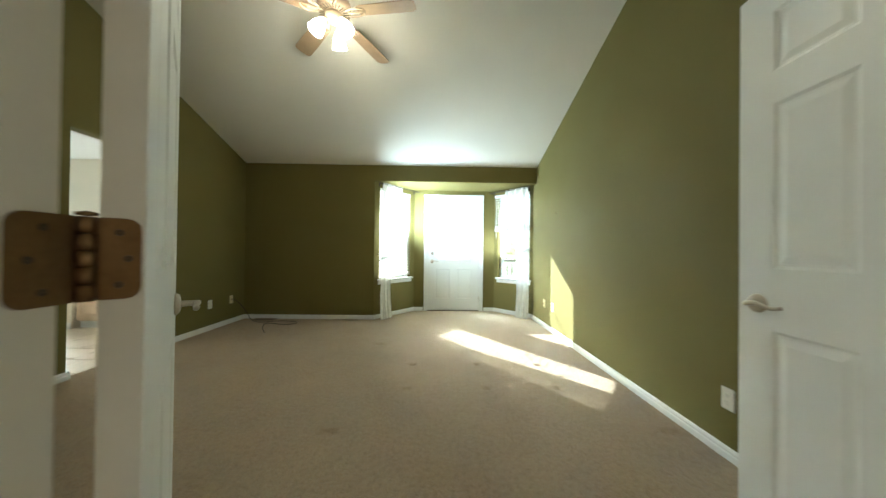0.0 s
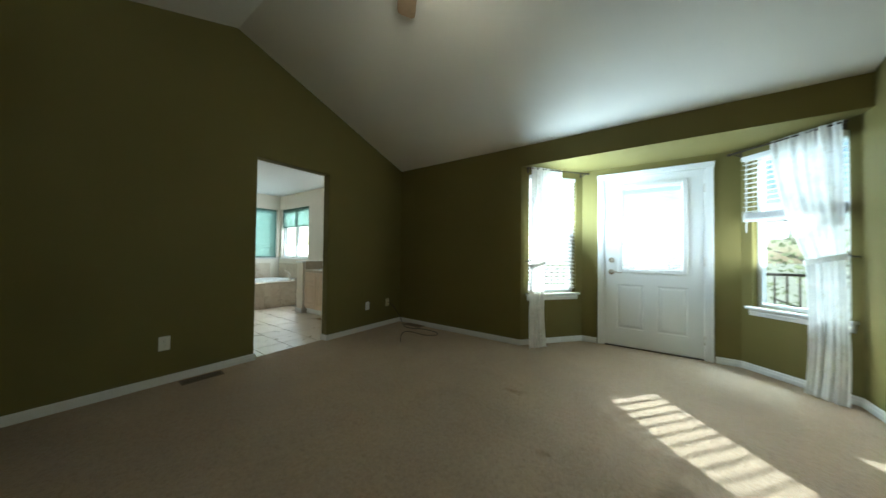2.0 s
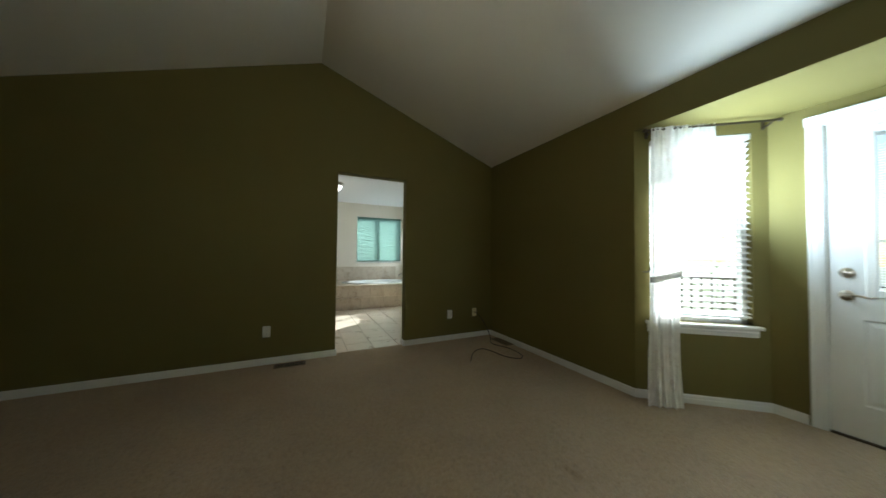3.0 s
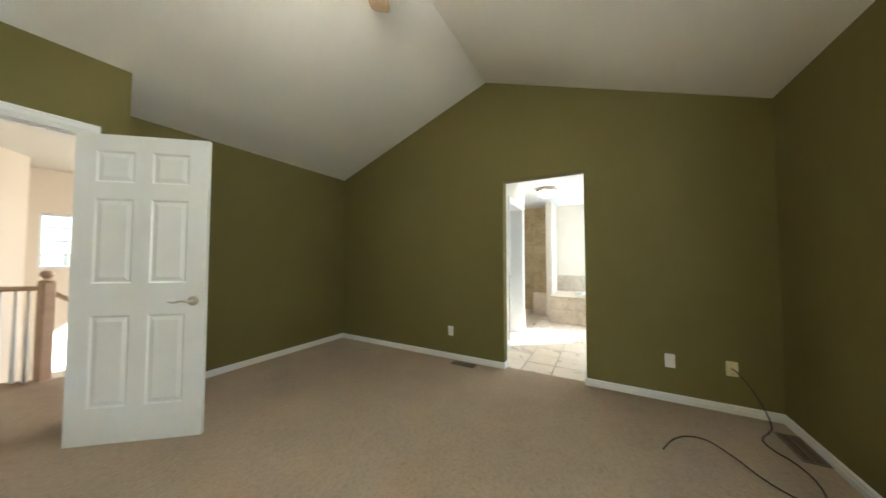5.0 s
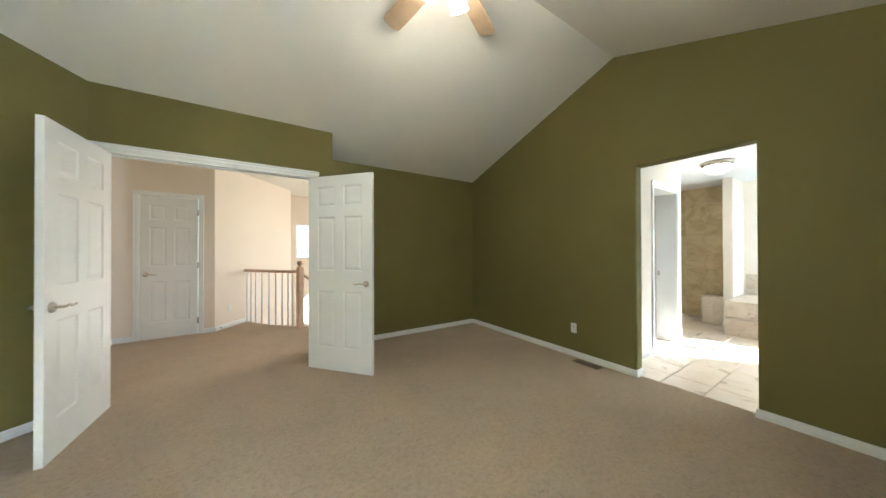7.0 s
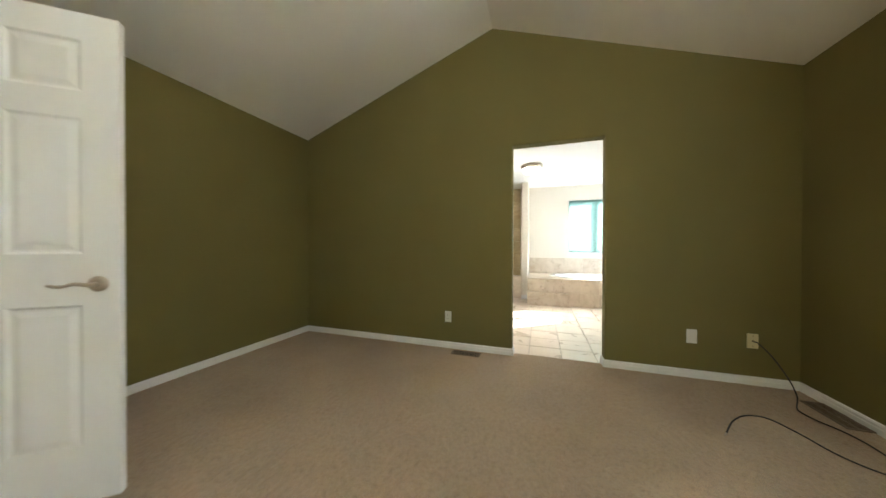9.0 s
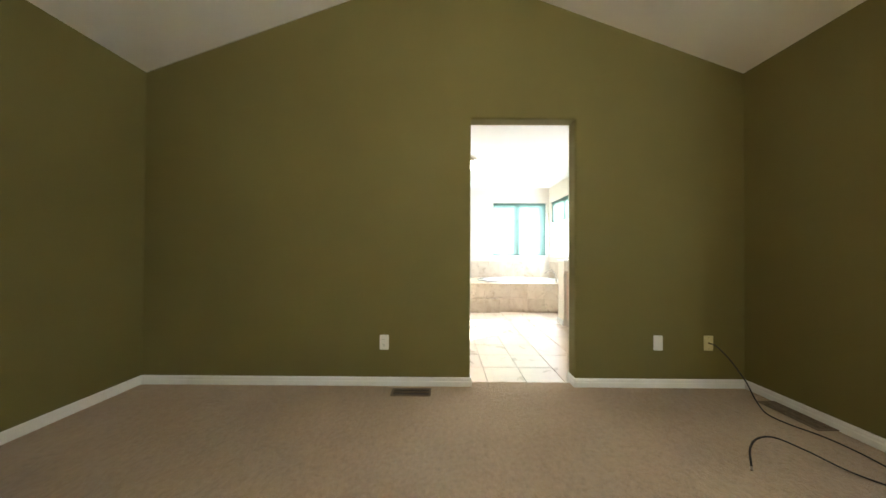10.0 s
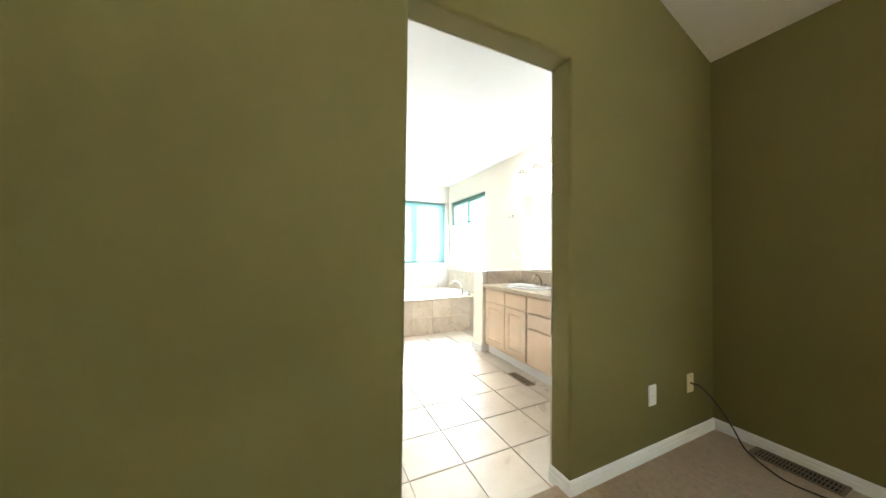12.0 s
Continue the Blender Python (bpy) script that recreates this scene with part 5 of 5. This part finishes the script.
tree(-4.5, 18.0, 4.2, 2.0, 8, "small leafy tree on the lawn")
tree(1.2, 17.0, 4.4, 2.0, 11, "leafy green tree far over the lawn")

# ---- bathroom fittings ----
# vanity: a cabinet between the half wall and the bedroom wall
VX0, VX1, VY = -4.86, XB - 0.01, 3.83
van = thing("vanity_cabinet", "pale maple bathroom vanity with doors and drawers", "vanity", None)
bm = bmesh.new()
box(bm, (VX0, VY + 0.02, 0.10), (VX1, BY1 - 0.004, 0.755))
part("body", bm, M_MAPLE, van)
bm = bmesh.new()
box(bm, (VX0, VY + 0.055, 0.0), (VX1, BY1 - 0.02, 0.10))
part("toe_kick", bm, M_WHITE, van, "white painted toe kick")


def cab_front(x0, x1, z0, z1, door, name):
    bm = bmesh.new()
    w, h = x1 - x0, z1 - z0
    if door:
        panel_slab(bm, w, h, 0.02, [(0.055, w - 0.055, 0.055, h - 0.055)], sides=(0,), sink=0.008)
    else:
        box(bm, (0, 0, 0), (w, 0.02, h), None, 0.005, 2)
    bmesh.ops.transform(bm, matrix=Matrix.Translation((x0, VY - 0.001, z0)), verts=bm.verts)
    part(name, bm, M_MAPLE, van)


cols = [(VX0 + 0.012, -4.495), (-4.483, -4.165), (-4.147, -3.79), (-3.77, -3.46), (-3.45, VX1 - 0.01)]
for i, (a, b) in enumerate(cols):
    cab_front(a, b, 0.605, 0.745, False, "drawer")
    if i == 2:
        cab_front(a, b, 0.46, 0.592, False, "drawer")
        cab_front(a, b, 0.125, 0.447, False, "drawer")
    else:
        cab_front(a, b, 0.125, 0.592, True, "cabinet_door")
bm = bmesh.new()
box(bm, (VX0 - 0.003, VY - 0.025, 0.756), (VX1, BY1 - 0.003, 0.792), None, 0.006, 2)
solid("vanity_worktop", bm, M_COUNTER, "beige stone worktop on the maple vanity", "worktop")
bm = bmesh.new()
box(bm, (-5.05, BY1 - 0.018, 0.793), (VX1, BY1 - 0.002, 0.945), None, 0.003)
box(bm, (VX0 - 0.002, VY + 0.02, 0.793), (VX0 + 0.012, BY1 - 0.019, 0.945), None, 0.003)
solid("backsplash", bm, M_COUNTER, "beige tile backsplash over the worktop", "backsplash", "structure")


def basin(x, label):
    th = thing("sink", label, "sink", turn(x, 4.08, 0.792, 0), group="basins")
    bm = bmesh.new()
    S = Matrix.Diagonal((1.0, 0.78, 1.0, 1))
    lathe(bm, [(0.262, 0.0), (0.266, 0.010), (0.258, 0.018), (0.238, 0.018), (0.222, 0.008), (0.20, -0.01)], 36, S)
    part("rim", bm, M_PORCELAIN, th, smooth=True)
    bm = bmesh.new()
    lathe(bm, [(0.2215, 0.0085), (0.20, 0.004), (0.12, 0.0025), (0.02, 0.002), (0.0005, 0.002)], 36, S)
    part("bowl", bm, M_PORCELAIN, th, smooth=True)
    tp = thing("basin_faucet", "chrome two-handle basin faucet behind the sink", "faucet", turn(x, 4.26, 0.793, 0), group="basin faucets")
    bm = bmesh.new()
    box(bm, (-0.085, -0.024, 0), (0.085, 0.024, 0.012), None, 0.005, 2)
    part("base", bm, M_NICKEL, tp)
    bm = bmesh.new()
    tube(bm, smooth_line([(0, 0, 0.01), (0, -0.005, 0.07), (0, -0.05, 0.125), (0, -0.10, 0.12), (0, -0.125, 0.085)], 5), 0.012, 10, 0.009)
    part("spout", bm, M_NICKEL, tp, smooth=True)
    for sx in (-0.058, 0.058):
        bm = bmesh.new()
        lathe(bm, [(0.0005, 0.01), (0.016, 0.01), (0.015, 0.04), (0.010, 0.05), (0.0005, 0.052)], 14, Matrix.Translation((sx, 0, 0)))
        tube(bm, [(sx, 0, 0.046), (sx + math.copysign(0.045, sx), -0.01, 0.062)], 0.006, 8, 0.004)
        part("tap_handle", bm, M_NICKEL, tp, smooth=True)


basin(-4.42, "white oval basin set in the beige worktop")
basin(-3.58, "white oval basin near the bedroom wall")

# mirror and light bar
bm = bmesh.new()
box(bm, (-4.86, BY1 - 0.008, 0.952), (VX1 - 0.02, BY1 - 0.002, 1.93))
solid("wall_mirror", bm, M_MIRROR, "large frameless mirror over the vanity", "mirror")


def light_bar(x, label):
    th = thing("vanity_light", label, "wall lamp", turn(x, BY1, 2.10, 0), group="vanity lights")
    bm = bmesh.new()
    box(bm, (-0.32, -0.03, 0.0), (0.32, -0.002, 0.055), None, 0.012, 2)
    part("back_plate", bm, M_NICKEL, th)
    for k in (-1, 0, 1):
        bm = bmesh.new()
        tube(bm, smooth_line([(0.225 * k, -0.02, 0.03), (0.225 * k, -0.08, 0.05), (0.225 * k, -0.12, 0.045), (0.225 * k, -0.125, 0.01)], 4), 0.009, 8)
        lathe(bm, [(0.0005, 0.02), (0.02, 0.018), (0.028, 0.0), (0.0005, -0.002)], 16, Matrix.Translation((0.225 * k, -0.125, 0.0)))
        arm_ = part("arm", bm, M_NICKEL, th, smooth=True)
        bm = bmesh.new()
        lathe(bm, [(0.028, 0.0), (0.05, -0.015), (0.062, -0.05), (0.066, -0.10), (0.070, -0.125), (0.066, -0.125), (0.060, -0.09), (0.055, -0.05), (0.044, -0.018), (0.026, -0.004)], 24, Matrix.Translation((0.225 * k, -0.125, 0.0)))
        part("shade", bm, M_BULBCOOL, arm_, "lit frosted glass shade", True)


light_bar(-4.52, "chrome light bar with three lit glass shades")
light_bar(-3.70, "chrome light bar near the bedroom wall")

# towel hook and switch plate beside the mirror
bm = bmesh.new()
lathe(bm, [(0.0005, 0), (0.022, 0), (0.018, 0.010), (0.0005, 0.012)], 16, Matrix.Translation((-5.03, BY1 - 0.001, 1.64)) @ Matrix.Rotation(radians(90), 4, "X"))
for sx in (-1, 1):
    tube(bm, smooth_line([(-5.03, BY1 - 0.01, 1.64), (-5.03 + sx * 0.03, BY1 - 0.045, 1.625), (-5.03 + sx * 0.05, BY1 - 0.055, 1.65)], 4), 0.005, 8)
solid("robe_hook", bm, M_NICKEL, "chrome double robe hook on the wall", "hook", smooth=True)
wall_plate(turn(-5.03, BY1, 1.13, 180), "duplex", M_PLATE, "white outlet beside the mirror")

# half wall with a white cap and base at the vanity's end
bm = bmesh.new()
box(bm, (-5.075, 3.80, 0.0), (VX0 - 0.012, BY1 - 0.002, 0.915), None, 0.004)
solid("wall_half", bm, M_BATHWALL, "pale half wall between tub and vanity", "half wall", "structure")
bm = bmesh.new()
box(bm, (-5.09, 3.785, 0.9155), (VX0 - 0.001, BY1 - 0.002, 0.945), None, 0.006, 2)
solid("trim_half_wall_cap", bm, M_WHITE, "white painted wooden cap on the half wall", "cap", "structure")
bm = bmesh.new()
box(bm, (-5.088, 3.786, 0.0), (VX0 - 0.013, 3.7995, 0.085), None, 0.003)
box(bm, (-5.088, 3.80, 0.0), (-5.0755, 4.30, 0.085), None, 0.003)
solid("baseboard_15", bm, M_WHITE, "white baseboard round the half wall", "baseboard", "structure")

# tub deck clad in travertine, with the oval tub
DXF, DY0, DZ = -5.79, 2.33, 0.50
TX, TY, TA, TB = -6.38, 3.60, 0.44, 0.78       # centre and half axes of the tub's hole
tub_deck = thing("tub_deck", "travertine-clad deck round the bathtub", "tub surround", None)
bm = bmesh.new()
box(bm, (DXF - 0.02, DY0 + 0.012, -0.05), (DXF - 0.012, BY1 - 0.003, DZ - 0.02))
box(bm, (BX + 0.002, DY0 + 0.012, -0.05), (DXF - 0.012, DY0 + 0.02, DZ - 0.02))
part("core", bm, M_GROUT, tub_deck)
bm = bmesh.new()
ring_o, ring_i, ring_l = [], [], []
N = 64
for k in range(N):
    a = 2 * math.pi * k / N
    c, s_ = math.cos(a), math.sin(a)
    # outer boundary: the deck's rectangle
    cx0, cx1, cy0, cy1 = BX + 0.002, DXF + 0.012, DY0, BY1 - 0.002
    tt = min(((cx1 - TX) / c if c > 1e-6 else (cx0 - TX) / c if c < -1e-6 else 9), ((cy1 - TY) / s_ if s_ > 1e-6 else (cy0 - TY) / s_ if s_ < -1e-6 else 9))
    ring_o.append((TX + tt * c, TY + tt * s_))
    ring_i.append((TX + TA * c, TY + TB * s_))
vo = [bm.verts.new((x, y, DZ)) for x, y in ring_o]
vi = [bm.verts.new((x, y, DZ)) for x, y in ring_i]
vo2 = [bm.verts.new((x, y, DZ - 0.02)) for x, y in ring_o]
vi2 = [bm.verts.new((x, y, DZ - 0.02)) for x, y in ring_i]
for k in range(N):
    j = (k + 1) % N
    for q in ((vo[k], vo[j], vi[j], vi[k]), (vo2[k], vo2[j], vo[j], vo[k]), (vi[k], vi[j], vi2[j], vi2[k]), (vi2[k], vi2[j], vo2[j], vo2[k])):
        bm.faces.new(q)
part("deck_top", bm, M_STONE, tub_deck, "travertine top slab")
bm = bmesh.new()
box(bm, (0, -0.1518, -0.1197), (0.012, 0.1518, 0.1197), None, 0.0012)
face_tile = mesh_of(bm, "tile", M_STONE)
for r in range(2):
    for k in range(7):
        y = DY0 + 0.155 + 0.305 * k
        if y + 0.15 > BY1:
            continue
        ob = new("tile", face_tile)
        ob.parent = tub_deck
        ob.location = (DXF - 0.0118, y, 0.1205 + 0.2405 * r)
    for k in range(4):
        ob = new("tile", face_tile)
        ob.parent = tub_deck
        ob.matrix_basis = turn(DXF - 0.165 - 0.305 * k, DY0 + 0.0118, 0.1205 + 0.2405 * r, -90)
bm = bmesh.new()
box(bm, (DXF + 0.0015, DY0 + 0.002, 0.004), (DXF + 0.075, 3.06, 0.232), None, 0.004)
step_ = part("step", bm, M_STONE, tub_deck, "low travertine step before the tub")
bm = bmesh.new()
box(bm, (DXF + 0.0015, DY0 + 0.001, 0.233), (DXF + 0.084, 3.07, 0.252), None, 0.005, 2)
part("nosing", bm, M_STONE, step_)
tub = thing("bathtub", "white oval drop-in bathtub set in the deck", "bathtub", turn(TX, TY, DZ, 0))
bm = bmesh.new()
S = Matrix.Diagonal((TA, TB, 1, 1))
lathe(bm, [(1.10, 0.001), (1.11, 0.012), (1.09, 0.024), (1.02, 0.026), (0.95, 0.018)], 56, S)
part("rim", bm, M_PORCELAIN, tub, smooth=True)
bm = bmesh.new()
lathe(bm, [(0.95, 0.018), (0.90, -0.03), (0.84, -0.20), (0.76, -0.36), (0.60, -0.42), (0.0005, -0.43)], 56, S)
part("basin", bm, M_PORCELAIN, tub, smooth=True)
fau = thing("tub_faucet", "chrome arched tub faucet on the deck", "faucet", turn(-5.98, 4.13, DZ, 0))
bm = bmesh.new()
lathe(bm, [(0.0005, 0), (0.03, 0), (0.028, 0.012), (0.016, 0.02), (0.0005, 0.02)], 16)
tube(bm, smooth_line([(0, 0, 0.01), (0, -0.01, 0.12), (-0.05, -0.05, 0.205), (-0.12, -0.11, 0.205), (-0.16, -0.145, 0.155)], 5), 0.015, 10, 0.012)
part("spout", bm, M_NICKEL, fau, smooth=True)
for dx, dy in ((0.075, 0.08), (-0.02, 0.14)):
    bm = bmesh.new()
    lathe(bm, [(0.0005, 0), (0.024, 0), (0.020, 0.035), (0.014, 0.05), (0.0005, 0.052)], 14, Matrix.Translation((dx, dy, 0)))
    tube(bm, [(dx, dy, 0.045), (dx + 0.05, dy - 0.03, 0.075)], 0.006, 8)
    part("tap_handle", bm, M_NICKEL, fau, smooth=True)
# travertine splash on the two walls above the deck
splash = thing("splash_tiles", "travertine splash tiles above the tub", "tiles", None, kind="structure")
bm = bmesh.new()
box(bm, (-0.1818, 0, -0.1728), (0.1818, 0.010, 0.1728), None, 0.0012)
sp = mesh_of(bm, "tile", M_STONE)
for k in range(5):
    ob = new("tile", sp)
    ob.parent = splash
    ob.matrix_basis = turn(BX + 0.0115, DY0 + 0.19 + 0.365 * k, DZ + 0.175, 90)
for k in range(5):
    ob = new("tile", sp)
    ob.parent = splash
    ob.matrix_basis = turn(BX + 0.21 + 0.365 * k, BY1 - 0.0115, DZ + 0.175, 0)


def shade_window(name, m, w, z0, z1, drop, label, shade_label):
    """A sliding window in a wall (local x along, y into the room), with a cellular shade let down to drop."""
    th = thing(name, label, "window", m, kind="structure")
    bm = bmesh.new()
    f = 0.04
    for lo, hi in (((0.001, -0.11, z0 + 0.001), (f, -0.05, z1 - 0.001)), ((w - f, -0.11, z0 + 0.001), (w - 0.001, -0.05, z1 - 0.001)), ((f, -0.11, z1 - f), (w - f, -0.05, z1 - 0.001)), ((f, -0.11, z0 + 0.001), (w - f, -0.05, z0 + f))):
        box(bm, lo, hi, None, 0.003)
    part("window_frame", bm, M_VINYL, th)
    bm = bmesh.new()
    box(bm, (w / 2 - 0.035, -0.10, z0 + f), (w / 2 + 0.035, -0.055, z1 - f), None, 0.003)
    part("meeting_stile", bm, M_VINYL, th)
    for a, b in ((f, w / 2 - 0.035), (w / 2 + 0.035, w - f)):
        bm = bmesh.new()
        box(bm, (a, -0.083, z0 + f), (b, -0.080, z1 - f))
        part("pane", bm, M_GLASS, th).visible_shadow = False
    bm = bmesh.new()
    box(bm, (-0.02, -0.05, z0 - 0.02), (w + 0.02, 0.03, z0 - 0.0005), None, 0.005)
    part("window_sill", bm, M_WHITE, th)
    sh = thing("cellular_shade", shade_label, "window shade", m)
    bm = bmesh.new()
    box(bm, (0.008, -0.045, z1 - 0.03), (w - 0.008, -0.005, z1 - 0.002), None, 0.003)
    part("headrail", bm, M_GREENSHADE, sh)
    bm = bmesh.new()
    n = int((z1 - 0.03 - drop) / 0.02)
    rows = []
    for k in range(n + 1):
        for half in (0, 1):
            z = z1 - 0.03 - (k + half * 0.5) * 0.02
            y = -0.025 + (0.006 if half else -0.004)
            rows.append([bm.verts.new((0.01, y, z)), bm.verts.new((w - 0.01, y, z))])
    for r0, r1 in zip(rows, rows[1:]):
        bm.faces.new((r0[0], r0[1], r1[1], r1[0]))
    part("pleats", bm, M_GREENSHADE, sh, "translucent green pleated cloth")
    bm = bmesh.new()
    box(bm, (0.008, -0.038, drop - 0.018), (w - 0.008, -0.012, drop), None, 0.003)
    part("bottom_rail", bm, M_GREENSHADE, sh)


shade_window("window_4", turn(BX, 4.30, 0, -90), 1.15, 0.97, 2.11, 1.0, "white sliding bathroom window over the tub", "green cellular shade let fully down")
shade_window("window_5", turn(-5.70, BY1, 0, 180), 1.18, 0.97, 2.11, 1.70, "white sliding bathroom window over the tub", "green cellular shade drawn two thirds up")

# ceiling light
dome = thing("ceiling_light", "lit frosted dome light with a chrome rim", "ceiling light", turn(-5.07, 2.42, BZ, 0))
bm = bmesh.new()
lathe(bm, [(0.0005, -0.002), (0.150, -0.002), (0.170, -0.012), (0.176, -0.028), (0.166, -0.040), (0.158, -0.044), (0.152, -0.058), (0.142, -0.062)], 36)
part("rim", bm, M_NICKEL, dome, "chrome rim", True)
bm = bmesh.new()
lathe(bm, [(0.144, -0.060), (0.140, -0.085), (0.118, -0.120), (0.080, -0.146), (0.035, -0.158), (0.0005, -0.160)], 36)
part("bowl", bm, M_BULBCOOL, dome, "lit frosted glass bowl", True)
bm = bmesh.new()
lathe(bm, [(0.0005, -0.158), (0.012, -0.161), (0.010, -0.172), (0.0005, -0.178)], 14)
part("finial", bm, M_NICKEL, dome, smooth=True)

# closet doorway and its door standing ajar
casing("trim_bath_closet", (0, BY0), (1, 0), (0, 1), -4.72, -3.98, 2.05, "white moulded casing round the bathroom closet door")
cf = jambs("frame_bath_closet", (0, BY0), (1, 0), (0, 1), -4.72, -3.98, 2.049, 0.24, "white painted frame of the bathroom closet", 0.015)
bm = bmesh.new()
box(bm, (-4.7046, BY0 - 0.225, 0.90), (-4.7030, BY0 - 0.197, 0.965))
part("strike_plate", bm, M_NICKEL, cf, "satin nickel strike plate")
cd = thing("door_5", "white closet door swung fully open inside", "door", turn(-3.998, BY0 - 0.245, 0, -88), kind="structure")
bm = bmesh.new()
panel_slab(bm, 0.70, 2.02, 0.035, six_panels(0.70))
bmesh.ops.transform(bm, matrix=Matrix.Translation((0, -0.036, 0.012)), verts=bm.verts)
part("slab", bm, M_WHITE, cd)
bm = bmesh.new()
box(bm, (0.7005, -0.031, 0.90), (0.7025, -0.006, 0.96))
part("latch_plate", bm, M_NICKEL, cd)
lever(cd, 0.64, 0.93, -0.001, 1, -1, M_NICKEL)

# shower: travertine tiles on its back and side walls, the wing wall, a low tiled bench
wing = bmesh.new()
box(wing, (BX + 0.002, 2.19, 0.0), (-6.33, 2.315, BZ - 0.001), None, 0.006)
solid("wall_wing", wing, M_BATHWALL, "pale wing wall between shower and tub", "wall", "structure")
bm = bmesh.new()
box(bm, (-6.34, 2.183, 0), (-6.322, 2.322, 0.085), None, 0.003)
solid("baseboard_16", bm, M_WHITE, "white baseboard on the wing wall", "baseboard", "structure")
bench = thing("shower_curb", "low pale tiled curb of the shower", "curb", None, kind="structure")
bm = bmesh.new()
box(bm, (-6.60, 1.91, 0.0), (-6.40, 2.186, 0.45))
part("core", bm, M_GROUT, bench)
bm = bmesh.new()
box(bm, (0, -0.0675, -0.073), (0.010, 0.0675, 0.073), None, 0.003)
ct = mesh_of(bm, "tile", M_TILE)
for r in range(3):
    for k in range(2):
        ob = new("tile", ct)
        ob.parent = bench
        ob.location = (-6.3998, 1.980 + 0.138 * k, 0.076 + 0.149 * r)
bm = bmesh.new()
box(bm, (-6.61, 1.905, 0.4505), (-6.385, 2.186, 0.468), None, 0.004)
part("cap", bm, M_TILE, bench)
bm = bmesh.new()
tube(bm, [(-6.389, 1.90, 0.0), (-6.389, 1.90, 0.468)], 0.006, 6)
part("edge_trim", bm, M_NICKEL, bench)
sh_t = thing("shower_tiles", "mottled travertine tiles lining the shower", "tiles", None, kind="structure")
bm = bmesh.new()
box(bm, (-0.1515, 0, -0.1515), (0.1515, 0.010, 0.1515), None, 0.0012)
wt = mesh_of(bm, "tile", M_SHOWER)
for r in range(8):
    for k in range(5):
        ob = new("tile", wt)
        ob.parent = sh_t
        ob.matrix_basis = turn(BX + 0.0115, 0.76 + 0.304 * k, 0.153 + 0.304 * r, 90) if k < 5 else Matrix()

skirting("baseboard_19", (-3.915, BY0), (XB - 0.002, BY0))

# floor tiles on a straight grid
bm = bmesh.new()
box(bm, (-0.1538, -0.1543, -0.012), (0.1538, 0.1543, 0.0), None, 0.002)
ft = mesh_of(bm, "tile", M_TILE)
for i in range(14):
    for j in range(14):
        x, y = -3.255 - 0.312 * i, 0.7305 + 0.313 * j
        if not (BX - 0.05 < x and y < BY1 + 0.1) or (x < DXF - 0.2 and y > DY0 + 0.2) or y > VY + 0.25 or (y < BY0 - 0.3 and x > -4.9):
            continue
        ob = new("tile", ft)
        ob.parent = floor_bath
        ob.matrix_basis = turn(x, y, 0.003 + 0.0006 * math.sin(i * 3.1 + j * 1.7), 0)
for j in range(3):
    ob = new("tile", ft)
    ob.parent = floor_bath
    ob.matrix_basis = Matrix.Translation((-3.105, 2.608 + 0.313 * (j - 0) - 0.0, 0.003)) @ Matrix.Diagonal((0.25, 1, 1, 1))
